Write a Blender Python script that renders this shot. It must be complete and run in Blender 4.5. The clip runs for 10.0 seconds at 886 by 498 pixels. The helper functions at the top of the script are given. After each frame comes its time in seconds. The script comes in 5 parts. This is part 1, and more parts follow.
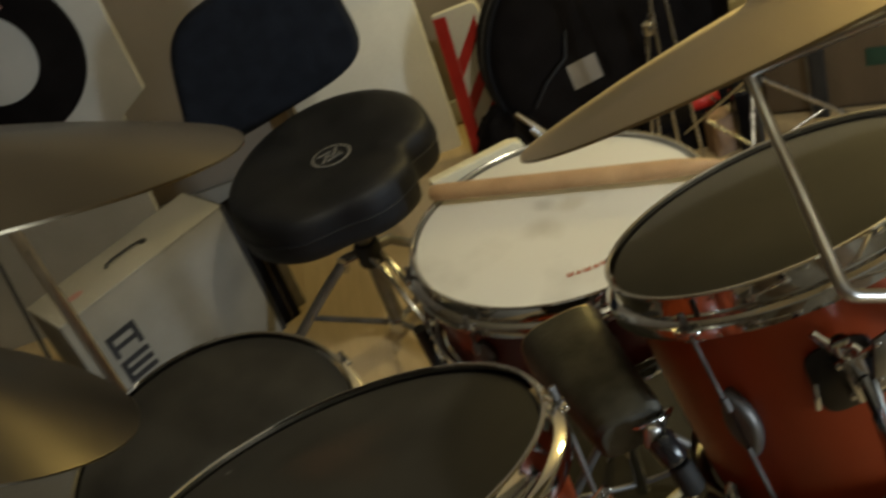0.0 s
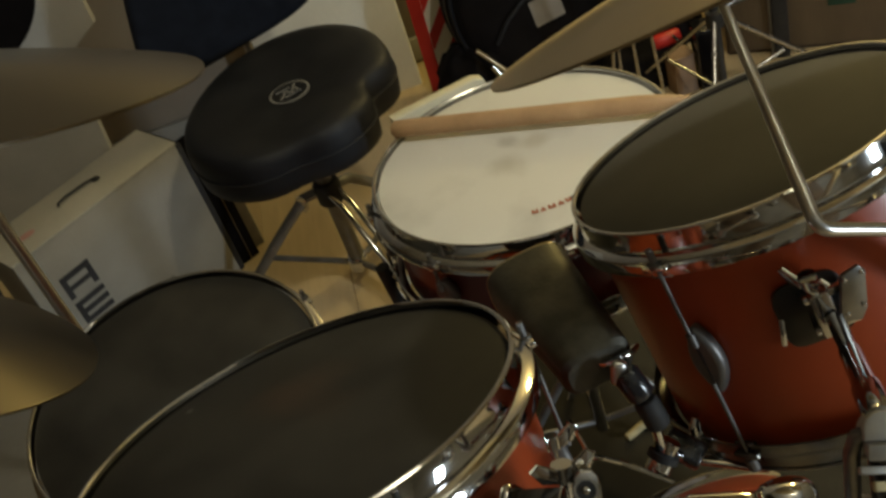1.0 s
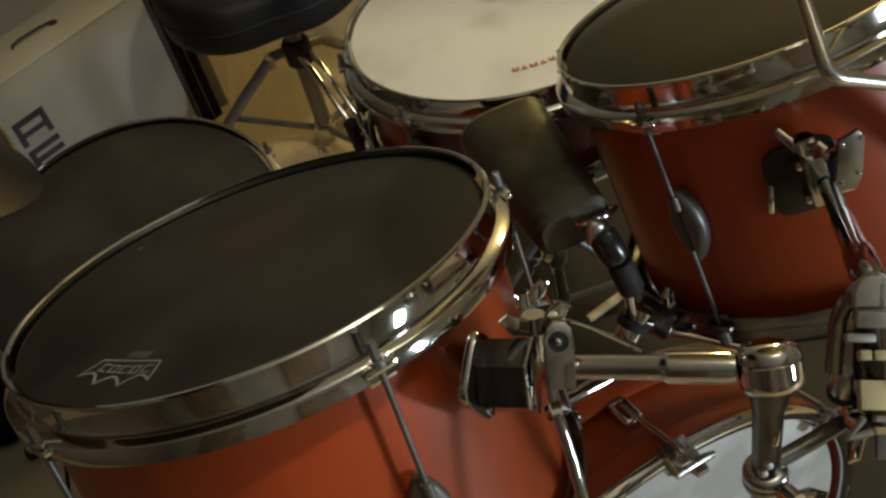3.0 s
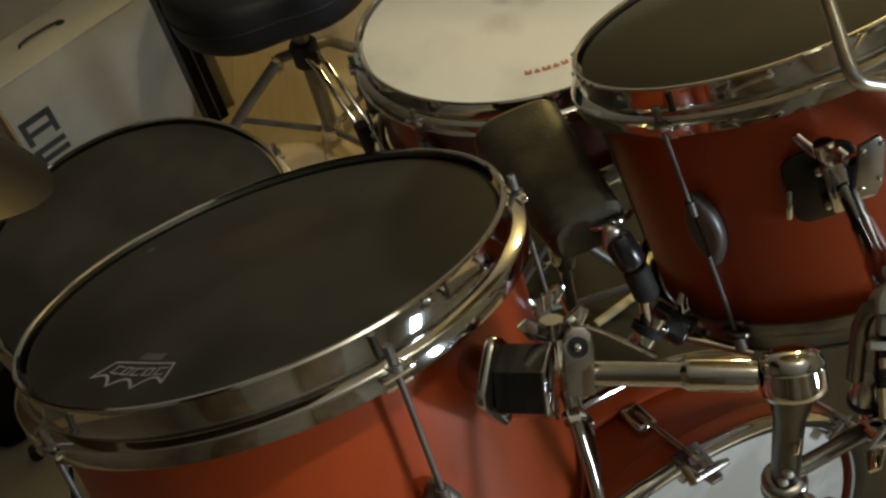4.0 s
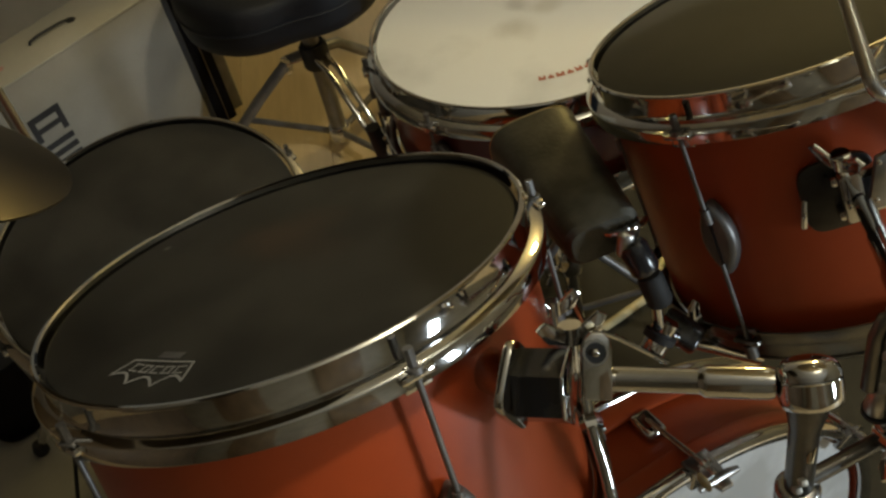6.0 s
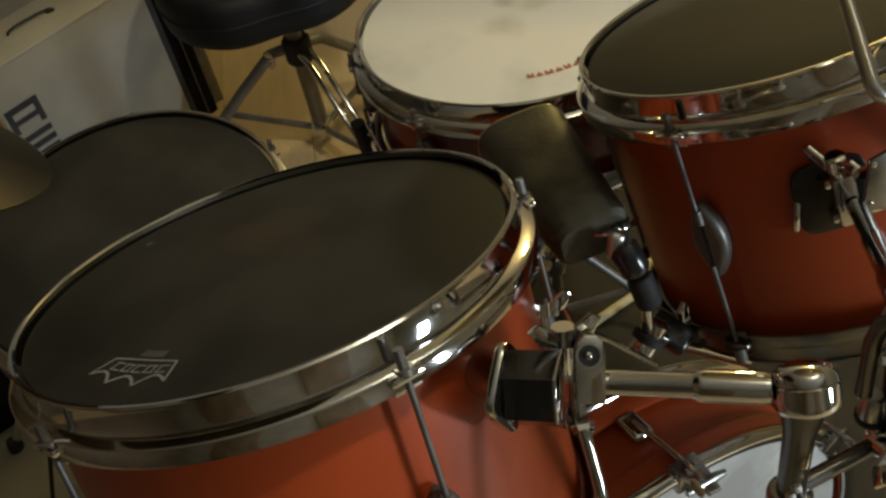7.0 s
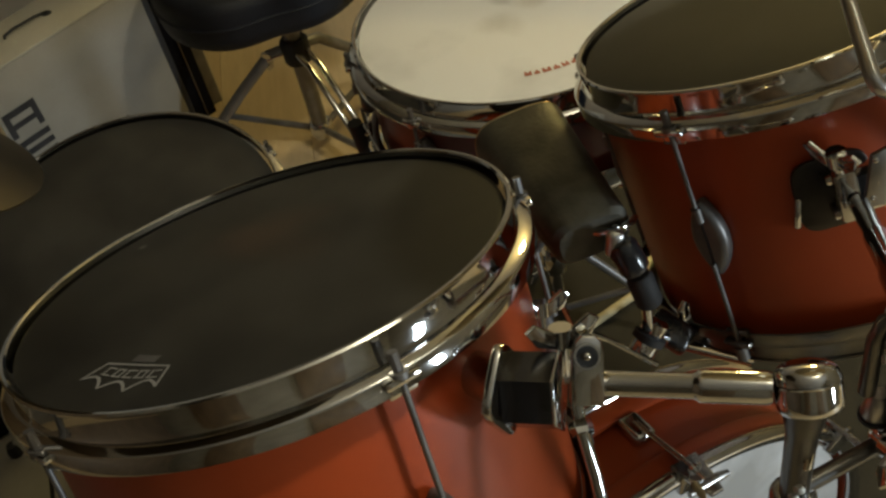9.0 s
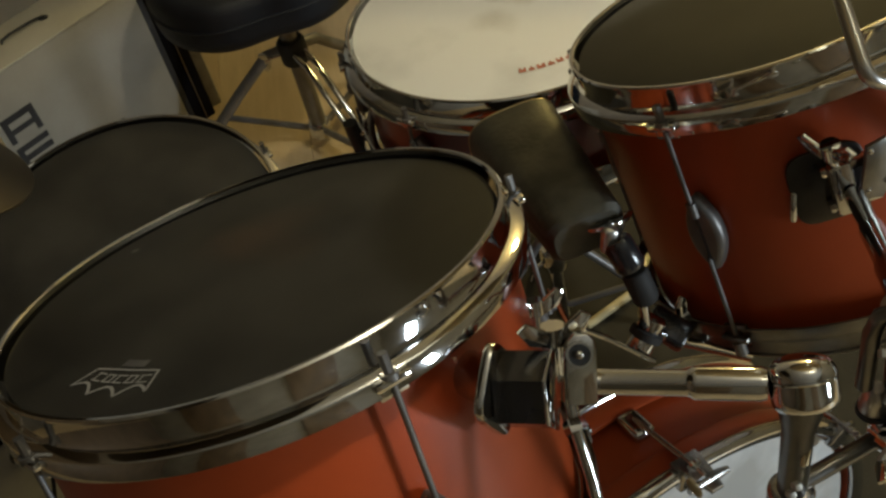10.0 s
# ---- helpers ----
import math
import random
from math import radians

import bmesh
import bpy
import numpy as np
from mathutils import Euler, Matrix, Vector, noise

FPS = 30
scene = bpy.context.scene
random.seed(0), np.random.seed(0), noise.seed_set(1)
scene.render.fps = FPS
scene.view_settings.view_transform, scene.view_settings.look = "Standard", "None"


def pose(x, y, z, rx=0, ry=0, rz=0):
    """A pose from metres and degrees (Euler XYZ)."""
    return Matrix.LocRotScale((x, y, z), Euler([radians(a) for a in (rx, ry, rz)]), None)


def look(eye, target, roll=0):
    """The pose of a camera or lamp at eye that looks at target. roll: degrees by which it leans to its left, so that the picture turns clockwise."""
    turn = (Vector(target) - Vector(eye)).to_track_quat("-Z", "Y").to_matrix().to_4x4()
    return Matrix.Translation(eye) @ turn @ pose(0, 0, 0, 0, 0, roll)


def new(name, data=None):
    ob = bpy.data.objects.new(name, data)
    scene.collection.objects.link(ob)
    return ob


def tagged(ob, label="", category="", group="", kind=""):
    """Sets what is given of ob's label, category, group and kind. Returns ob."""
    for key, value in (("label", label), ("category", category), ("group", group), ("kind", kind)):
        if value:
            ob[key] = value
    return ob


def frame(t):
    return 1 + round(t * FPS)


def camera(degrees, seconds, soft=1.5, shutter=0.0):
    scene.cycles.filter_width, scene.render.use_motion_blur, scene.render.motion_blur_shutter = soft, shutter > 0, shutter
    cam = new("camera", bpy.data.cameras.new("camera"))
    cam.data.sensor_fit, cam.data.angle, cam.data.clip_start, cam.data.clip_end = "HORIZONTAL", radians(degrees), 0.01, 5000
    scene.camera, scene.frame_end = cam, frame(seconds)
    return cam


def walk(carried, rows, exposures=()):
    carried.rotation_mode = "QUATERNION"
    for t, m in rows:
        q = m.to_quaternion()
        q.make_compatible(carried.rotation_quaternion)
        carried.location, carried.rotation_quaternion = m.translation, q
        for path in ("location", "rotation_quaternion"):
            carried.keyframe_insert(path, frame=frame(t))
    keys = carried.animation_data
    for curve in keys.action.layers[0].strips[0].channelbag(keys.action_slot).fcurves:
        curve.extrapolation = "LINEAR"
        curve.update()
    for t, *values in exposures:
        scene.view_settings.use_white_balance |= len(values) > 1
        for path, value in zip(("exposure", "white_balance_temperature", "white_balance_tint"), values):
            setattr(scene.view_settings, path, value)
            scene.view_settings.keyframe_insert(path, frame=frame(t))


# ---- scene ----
PATH = [
    (0, pose(0.1658, -0.5740, 1.5413, 54.389, 17.265, -9.710)),
    (0.2, pose(0.1644, -0.5721, 1.5416, 55.002, 16.026, -10.808)),
    (0.5, pose(0.1622, -0.5693, 1.5421, 52.727, 17.206, -10.643)),
    (0.7, pose(0.1601, -0.5667, 1.5374, 51.886, 17.380, -11.009)),
    (1, pose(0.1570, -0.5627, 1.5303, 50.648, 15.761, -11.603)),
    (1.2, pose(0.1554, -0.5597, 1.5256, 49.646, 15.592, -12.170)),
    (1.5, pose(0.1530, -0.5553, 1.5186, 49.536, 14.406, -12.331)),
    (1.7, pose(0.1518, -0.5520, 1.5082, 49.343, 12.540, -12.076)),
    (2, pose(0.1499, -0.5471, 1.4927, 47.332, 11.500, -12.088)),
    (2.3, pose(0.1495, -0.5481, 1.4859, 45.314, 11.814, -12.259)),
    (2.5, pose(0.1493, -0.5487, 1.4814, 45.644, 11.395, -12.041)),
    (2.7, pose(0.1457, -0.5471, 1.4794, 45.754, 11.669, -11.865)),
    (3, pose(0.1404, -0.5446, 1.4765, 44.799, 11.852, -10.710)),
    (3.2, pose(0.1404, -0.5446, 1.4765, 45.059, 11.616, -10.223)),
    (4.3, pose(0.1292, -0.5363, 1.4731, 45.036, 11.605, -10.471)),
    (4.5, pose(0.1292, -0.5363, 1.4731, 44.830, 11.390, -11.131)),
    (4.7, pose(0.1278, -0.5384, 1.4743, 44.833, 11.561, -11.480)),
    (5, pose(0.1256, -0.5415, 1.4760, 45.256, 11.938, -10.802)),
    (5.3, pose(0.1233, -0.5411, 1.4786, 45.239, 11.618, -10.730)),
    (5.5, pose(0.1217, -0.5408, 1.4804, 45.717, 11.319, -10.189)),
    (5.7, pose(0.1217, -0.5408, 1.4804, 45.615, 11.190, -9.843)),
    (6.8, pose(0.1129, -0.5273, 1.4720, 45.020, 9.753, -9.868)),
    (7, pose(0.1129, -0.5273, 1.4720, 45.149, 9.632, -10.061)),
    (7.2, pose(0.1126, -0.5269, 1.4730, 45.318, 10.187, -9.734)),
    (7.5, pose(0.1122, -0.5263, 1.4745, 45.418, 10.776, -9.678)),
    (7.7, pose(0.1110, -0.5265, 1.4732, 45.230, 10.855, -9.918)),
    (8, pose(0.1091, -0.5267, 1.4713, 45.365, 9.876, -9.441)),
    (8.2, pose(0.1098, -0.5263, 1.4707, 45.438, 9.592, -9.396)),
    (8.5, pose(0.1108, -0.5257, 1.4698, 45.477, 9.890, -9.629)),
    (8.7, pose(0.1134, -0.5238, 1.4678, 45.122, 10.225, -9.679)),
    (9, pose(0.1174, -0.5210, 1.4649, 45.094, 10.115, -10.330)),
    (9.2, pose(0.1198, -0.5207, 1.4630, 45.370, 10.279, -10.134)),
    (9.5, pose(0.1235, -0.5202, 1.4602, 44.978, 10.521, -10.560)),
    (9.7, pose(0.1244, -0.5194, 1.4601, 45.069, 11.038, -10.906)),
    (10, pose(0.1257, -0.5183, 1.4599, 44.932, 10.932, -10.763)),
]
cam = camera(45.95, 10.0, soft=2.6, shutter=0.5)
walk(cam, PATH, exposures=[(0.0, 0.0), (0.4, -0.08), (1.6, -0.11), (2.4, 0.0), (10.0, 0.02)])

# ---- world and lamps ----
world = bpy.data.worlds.new("world")
scene.world = world
world.use_nodes = True
bg = world.node_tree.nodes["Background"]
bg.inputs[0].default_value = (0.02, 0.018, 0.015, 1)
bg.inputs[1].default_value = 0.3


def point_lamp(name, place, energy, colour, size):
    li = bpy.data.lights.new(name, "POINT")
    li.energy, li.color, li.shadow_soft_size = energy, colour, size
    new(name, li).location = place


point_lamp("warm_corner_lamp", (1.25, 1.90, 1.42), 26, (1.0, 0.78, 0.28), 0.10)
point_lamp("ceiling_lamp", (0.86, -0.20, 2.44), 46.5, (1.0, 0.93, 0.72), 0.06)
WY, WZ, WW, WH = -1.50, 1.02, 0.28, 0.70  # window in the east wall: centre and size
win = bpy.data.lights.new("window_daylight", "AREA")
win.shape, win.size, win.size_y, win.energy, win.color = "RECTANGLE", WW - 0.04, WH - 0.04, 38, (0.78, 0.91, 1.0)
new("window_daylight", win).matrix_world = look((2.43, WY, WZ), (0.4, 0.0, 1.0))

# ---- materials ----


def mat(name, base=(0.5, 0.5, 0.5), rough=0.5, metal=0.0, coat=0.0, spec=0.5):
    m = bpy.data.materials.new(name)
    m.use_nodes = True
    b = m.node_tree.nodes["Principled BSDF"]
    b.inputs["Base Color"].default_value = (*base, 1)
    b.inputs["Roughness"].default_value = rough
    b.inputs["Metallic"].default_value = metal
    b.inputs["Coat Weight"].default_value = coat
    b.inputs["Coat Roughness"].default_value = 0.16
    b.inputs["Specular IOR Level"].default_value = spec
    return m


def vary(m, dark, light, scale=8.0, detail=6.0, stretch=(1, 1, 1), lo=0.3, hi=0.7, fine=0.0, bump=0.0, bump_scale=120.0, rough=None):
    """Two scales of noise in the colour, a fine relief, and roughness that varies."""
    t = m.node_tree
    n, l = t.nodes, t.links
    b = n["Principled BSDF"]
    tc = n.new("ShaderNodeTexCoord")
    mp = n.new("ShaderNodeMapping")
    mp.inputs["Scale"].default_value = stretch
    l.new(tc.outputs["Object"], mp.inputs[0])
    nz = n.new("ShaderNodeTexNoise")
    nz.inputs["Scale"].default_value = scale
    nz.inputs["Detail"].default_value = detail
    l.new(mp.outputs[0], nz.inputs["Vector"])
    rp = n.new("ShaderNodeValToRGB")
    rp.color_ramp.elements[0].position, rp.color_ramp.elements[1].position = lo, hi
    rp.color_ramp.elements[0].color, rp.color_ramp.elements[1].color = (*dark, 1), (*light, 1)
    l.new(nz.outputs["Fac"], rp.inputs[0])
    out = rp.outputs[0]
    f2 = n.new("ShaderNodeTexNoise")
    f2.inputs["Scale"].default_value = bump_scale
    f2.inputs["Detail"].default_value = 4
    l.new(mp.outputs[0], f2.inputs["Vector"])
    if fine > 0:
        mx = n.new("ShaderNodeMix")
        mx.data_type, mx.blend_type = "RGBA", "MULTIPLY"
        mx.inputs[0].default_value = fine
        l.new(out, mx.inputs[6])
        l.new(f2.outputs["Fac"], mx.inputs[7])
        out = mx.outputs[2]
    l.new(out, b.inputs["Base Color"])
    if bump > 0:
        bp = n.new("ShaderNodeBump")
        bp.inputs["Strength"].default_value = bump
        bp.inputs["Distance"].default_value = 0.002
        l.new(f2.outputs["Fac"], bp.inputs["Height"])
        l.new(bp.outputs[0], b.inputs["Normal"])
    if rough:
        mr = n.new("ShaderNodeMapRange")
        mr.inputs[3].default_value, mr.inputs[4].default_value = rough
        l.new(nz.outputs["Fac"], mr.inputs[0])
        l.new(mr.outputs[0], b.inputs["Roughness"])
    return m


def brushed(m, amount=0.75):
    """Turned metal: the gloss fans out from the axis, across the grooves."""
    t = m.node_tree
    tg = t.nodes.new("ShaderNodeTangent")
    tg.direction_type, tg.axis = "RADIAL", "Z"
    b = t.nodes["Principled BSDF"]
    b.inputs["Anisotropic"].default_value = amount
    b.inputs["Anisotropic Rotation"].default_value = 0.25
    t.links.new(tg.outputs[0], b.inputs["Tangent"])
    return m


def stained(m, spots):
    """Worn or dirty patches: (x, y, radius, colour, amount) on the head's own plane, with ragged edges."""
    t = m.node_tree
    n, l = t.nodes, t.links
    b = n["Principled BSDF"]
    out = b.inputs["Base Color"].links[0].from_socket
    tc = n.new("ShaderNodeTexCoord")
    nz = n.new("ShaderNodeTexNoise")
    nz.inputs["Scale"].default_value, nz.inputs["Detail"].default_value = 22, 8
    l.new(tc.outputs["Object"], nz.inputs["Vector"])
    for x, y, r, colour, amount in spots:
        ds = n.new("ShaderNodeVectorMath")
        ds.operation = "DISTANCE"
        ds.inputs[1].default_value = (x, y, -0.005)
        l.new(tc.outputs["Object"], ds.inputs[0])
        rag = n.new("ShaderNodeMath")
        rag.operation, rag.inputs[1].default_value = "MULTIPLY_ADD", r * 1.6
        l.new(nz.outputs["Fac"], rag.inputs[0])
        l.new(ds.outputs["Value"], rag.inputs[2])
        mr = n.new("ShaderNodeMapRange")
        mr.interpolation_type = "SMOOTHSTEP"
        mr.inputs[1].default_value, mr.inputs[2].default_value = r * 0.9, r * 2.0
        mr.inputs[3].default_value, mr.inputs[4].default_value = amount, 0.0
        l.new(rag.outputs[0], mr.inputs[0])
        mx = n.new("ShaderNodeMix")
        mx.data_type = "RGBA"
        l.new(mr.outputs[0], mx.inputs[0])
        l.new(out, mx.inputs[6])
        mx.inputs[7].default_value = (*colour, 1)
        out = mx.outputs[2]
    l.new(out, b.inputs["Base Color"])
    return m


CHROME = vary(mat("chrome", rough=0.1, metal=1.0), (0.53, 0.525, 0.515), (0.68, 0.675, 0.66), 30, rough=(0.03, 0.10))
STEEL = vary(mat("dull_steel", rough=0.35, metal=1.0), (0.50, 0.49, 0.47), (0.66, 0.64, 0.61), 40, rough=(0.22, 0.40))
BLACK_CHROME = vary(mat("black_plastic_gloss", rough=0.2, coat=0.4), (0.012, 0.012, 0.014), (0.022, 0.022, 0.024), 30)
LACQUER = vary(mat("orange_lacquer", rough=0.36, coat=0.12, spec=0.4), (0.34, 0.050, 0.011), (0.41, 0.066, 0.014), 6, fine=0.12, bump_scale=60, rough=(0.34, 0.46))
SHELL_IN = vary(mat("dark_red_lacquer", rough=0.35, coat=0.4), (0.10, 0.012, 0.006), (0.16, 0.02, 0.01), 12)
BLACK_HEAD = vary(mat("black_drumhead_film", rough=0.6, spec=0.5), (0.012, 0.0113, 0.0094), (0.028, 0.0264, 0.022), 11, lo=0.36, hi=0.60, bump=0.05, bump_scale=900, rough=(0.55, 0.70))
WORN_HEAD = stained(vary(mat("worn_black_head", rough=0.6, spec=0.32), (0.0095, 0.0090, 0.0078), (0.020, 0.019, 0.0162), 11, lo=0.36, hi=0.60, bump=0.05, bump_scale=900, rough=(0.52, 0.68)), [(0.0, 0.055, 0.045, (0.036, 0.024, 0.016), 0.75), (0.03, 0.0, 0.03, (0.028, 0.021, 0.015), 0.5), (-0.10, 0.105, 0.004, (0.16, 0.16, 0.15), 0.8)])
WHITE_HEAD = vary(mat("coated_white_head", rough=0.75), (0.57, 0.57, 0.53), (0.69, 0.69, 0.645), 9, detail=8, lo=0.30, hi=0.48, bump=0.15, bump_scale=700)
stained(WHITE_HEAD, [(-0.02, -0.02, 0.030, (0.42, 0.40, 0.33), 0.55), (0.02, 0.01, 0.022, (0.46, 0.43, 0.34), 0.5), (-0.01, 0.03, 0.016, (0.36, 0.35, 0.31), 0.5)])
CLEAR_HEAD = vary(mat("white_front_head", rough=0.4), (0.52, 0.52, 0.50), (0.80, 0.81, 0.81), 9, detail=4, lo=0.40, hi=0.58)
BRONZE = brushed(vary(mat("cymbal_bronze", rough=0.32, metal=1.0), (0.42, 0.345, 0.21), (0.57, 0.475, 0.30), 5, rough=(0.27, 0.40)))
VINYL = vary(mat("black_vinyl", rough=0.55, spec=0.35), (0.005, 0.006, 0.009), (0.012, 0.013, 0.017), 14, bump=0.35, bump_scale=420, rough=(0.42, 0.66))
CLOTH = vary(mat("dark_blue_cloth", rough=0.95, spec=0.2), (0.006, 0.008, 0.014), (0.012, 0.015, 0.024), 25, bump=0.4, bump_scale=900)
NYLON = vary(mat("black_nylon", rough=0.9, spec=0.10), (0.004, 0.0032, 0.0035), (0.009, 0.0075, 0.008), 12, bump=0.4, bump_scale=500)
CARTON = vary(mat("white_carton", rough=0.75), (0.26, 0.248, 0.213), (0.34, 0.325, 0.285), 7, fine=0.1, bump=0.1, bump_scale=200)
# Brighter copy of the carton colour, for light on the upward face
CARTON_LIT_TOP = vary(mat("carton_lit_top", rough=0.8), (0.40, 0.38, 0.31), (0.49, 0.465, 0.385), 7, fine=0.1, bump=0.1, bump_scale=200)
INK = vary(mat("black_print", rough=0.6), (0.012, 0.012, 0.014), (0.025, 0.025, 0.028), 30)
RED_INK = vary(mat("red_print", rough=0.6), (0.30, 0.09, 0.05), (0.40, 0.13, 0.07), 30)
SILVER_INK = vary(mat("silver_print", rough=0.45), (0.15, 0.15, 0.155), (0.24, 0.24, 0.24), 30)
FADED_INK = vary(mat("faded_print", rough=0.55), (0.040, 0.040, 0.042), (0.062, 0.061, 0.062), 60)
RED = vary(mat("red_paint", rough=0.45), (0.42, 0.015, 0.012), (0.55, 0.03, 0.02), 12)
WHITE = vary(mat("white_paint", rough=0.5), (0.38, 0.38, 0.355), (0.47, 0.465, 0.435), 6, fine=0.08, bump_scale=80)
STICK = vary(mat("hickory", rough=0.5), (0.40, 0.24, 0.12), (0.56, 0.37, 0.20), 14, stretch=(0.15, 1, 1), fine=0.15, bump_scale=160)
FLOOR = vary(mat("floor_plank", rough=0.5), (0.56, 0.42, 0.23), (0.70, 0.55, 0.32), 10, stretch=(1, 0.12, 1), fine=0.25, bump=0.1, bump_scale=90, rough=(0.4, 0.6))
WALL = vary(mat("plaster_wall", rough=0.9), (0.33, 0.295, 0.245), (0.40, 0.355, 0.30), 3, fine=0.08, bump=0.2, bump_scale=160)
WALL_GREY = vary(mat("grey_plaster", rough=0.9), (0.19, 0.18, 0.15), (0.25, 0.235, 0.20), 3, fine=0.08, bump=0.2, bump_scale=160)
CEIL = vary(mat("ceiling_paint", rough=0.9), (0.47, 0.45, 0.40), (0.54, 0.52, 0.47), 3, bump=0.1)
COWBELL = vary(mat("dark_bell_steel", rough=0.45, metal=0.7), (0.066, 0.063, 0.050), (0.14, 0.133, 0.108), 26, detail=10, lo=0.36, hi=0.66, bump=0.25, bump_scale=240, rough=(0.30, 0.70))
# Pale yellow of felts and floor stick; also yellow reflections painted on clamps
FELT_AND_GLINT = vary(mat("pale_felt_and_glint", rough=0.8), (0.48, 0.40, 0.22), (0.60, 0.52, 0.30), 30)
RUBBER = vary(mat("black_rubber", rough=0.7), (0.012, 0.012, 0.012), (0.025, 0.024, 0.023), 40)
PALE_SHEET = vary(mat("pale_grey_sheet", rough=0.7), (0.27, 0.26, 0.235), (0.34, 0.33, 0.30), 5, fine=0.1, bump_scale=80)
SPARE_FILM = vary(mat("spare_head_film", rough=0.5), (0.40, 0.41, 0.40), (0.48, 0.49, 0.48), 5)
PAPER = vary(mat("paper_label", rough=0.8), (0.20, 0.18, 0.155), (0.27, 0.245, 0.21), 10)
PINK = vary(mat("pink_label", rough=0.7), (0.40, 0.20, 0.17), (0.50, 0.28, 0.23), 30)
WOOD_DARK = vary(mat("brown_board", rough=0.6), (0.10, 0.070, 0.04), (0.16, 0.11, 0.065), 8, stretch=(1, 1, 0.15), fine=0.2)
GREEN = vary(mat("green_plastic", rough=0.4), (0.010, 0.045, 0.030), (0.016, 0.065, 0.042), 20)
GREY_TUBE = vary(mat("grey_tube", rough=0.4, metal=0.5), (0.16, 0.155, 0.15), (0.24, 0.23, 0.22), 30, rough=(0.3, 0.5))
KRAFT = vary(mat("brown_card", rough=0.8), (0.26, 0.17, 0.11), (0.34, 0.23, 0.15), 12, fine=0.1)
SHADE_OLIVE = vary(mat("olive_shade", rough=0.95), (0.022, 0.019, 0.011), (0.040, 0.034, 0.020), 9, bump=0.4, bump_scale=350)
LUG_METAL = vary(mat("dulled_chrome", rough=0.3, metal=1.0), (0.34, 0.335, 0.33), (0.46, 0.455, 0.45), 35, rough=(0.18, 0.34))
# Cymbal bronze darkened: the dim wall it reflects is put into the colour
BRONZE_SHADED = brushed(vary(mat("shaded_bronze", rough=0.38, metal=1.0), (0.085, 0.070, 0.047), (0.14, 0.115, 0.078), 5, rough=(0.28, 0.40)))
# Black head lightened: the right tom's hazy reflection is in the colour
HAZY_HEAD = vary(mat("hazy_drumhead_film", rough=0.7, spec=0.28), (0.036, 0.0345, 0.031), (0.058, 0.0555, 0.051), 10, bump=0.05, bump_scale=900, rough=(0.64, 0.78))
LUG_DULL = vary(mat("dull_lug_metal", rough=0.45, metal=0.6), (0.11, 0.105, 0.10), (0.19, 0.182, 0.175), 35, rough=(0.30, 0.5))
# Cymbal bronze darkened less, toned down for the dim low cymbal
BRONZE_HALF_SHADED = brushed(vary(mat("half_shaded_bronze", rough=0.34, metal=1.0), (0.105, 0.090, 0.064), (0.15, 0.128, 0.094), 5, rough=(0.34, 0.48)))
# Chrome with its dim reflections put into a darker colour
DIM_CHROME = vary(mat("dim_chrome", rough=0.3, metal=1.0), (0.12, 0.115, 0.105), (0.22, 0.21, 0.19), 35, rough=(0.2, 0.4))
# Near-black copy for chrome that mirrors only dark floor and shell
SHADED_CHROME = vary(mat("shaded_chrome", rough=0.3, metal=1.0), (0.045, 0.043, 0.040), (0.085, 0.080, 0.075), 35, rough=(0.2, 0.4))
# Chrome toned pale and rough, its bright reflections put into the colour
PALE_CHROME = vary(mat("pale_lit_chrome", rough=0.6, metal=0.6), (0.36, 0.35, 0.31), (0.46, 0.445, 0.40), 40, rough=(0.45, 0.62))
CAB_WHITE = vary(mat("cabinet_white", rough=0.55), (0.72, 0.70, 0.60), (0.84, 0.82, 0.72), 5, fine=0.08, bump_scale=80)

# ---- mesh helpers ----
UP = Vector((0, 0, 1))


def part(name, bm, material, parent=None, label="", smooth=40):
    me = bpy.data.meshes.new(name)
    bm.normal_update()
    for e in bm.edges:
        if len(e.link_faces) == 2 and e.calc_face_angle(0) > radians(smooth):
            e.smooth = False
    for f in bm.faces:
        f.smooth = True
    bm.to_mesh(me)
    bm.free()
    me.materials.append(material)
    ob = new(name, me)
    if parent:
        ob.parent = parent
    if label:
        ob["label"] = label
    return ob


def thing(name, m, label, category, group=""):
    ob = new(name)
    ob.empty_display_size = 0.05
    ob.matrix_world = m
    return tagged(ob, label, category, group)


def frame_of(centre, normal, toward=(1, 0, 0)):
    """A pose whose z is the normal and whose x leans toward a direction."""
    z = Vector(normal).normalized()
    x = Vector(toward)
    x = (x - x.dot(z) * z).normalized()
    y = z.cross(x)
    return Matrix.Translation(centre) @ Matrix((x, y, z)).transposed().to_4x4()


def lathe(profile, seg=64, closed=False, bm=None, m=None):
    bm = bm or bmesh.new()
    m = m or Matrix()
    rings = []
    for r, z in profile:
        if r < 1e-6:
            rings.append([bm.verts.new(m @ Vector((0, 0, z)))])
        else:
            rings.append([bm.verts.new(m @ Vector((r * math.cos(2 * math.pi * i / seg), r * math.sin(2 * math.pi * i / seg), z))) for i in range(seg)])
    pairs = list(zip(rings, rings[1:])) + ([(rings[-1], rings[0])] if closed else [])
    for a, b in pairs:
        for i in range(seg):
            j = (i + 1) % seg
            quad = [a[i % len(a)], a[j % len(a)], b[j % len(b)], b[i % len(b)]]
            quad = list(dict.fromkeys(quad))
            if len(quad) > 2:
                bm.faces.new(quad)
    bmesh.ops.recalc_face_normals(bm, faces=bm.faces)
    return bm


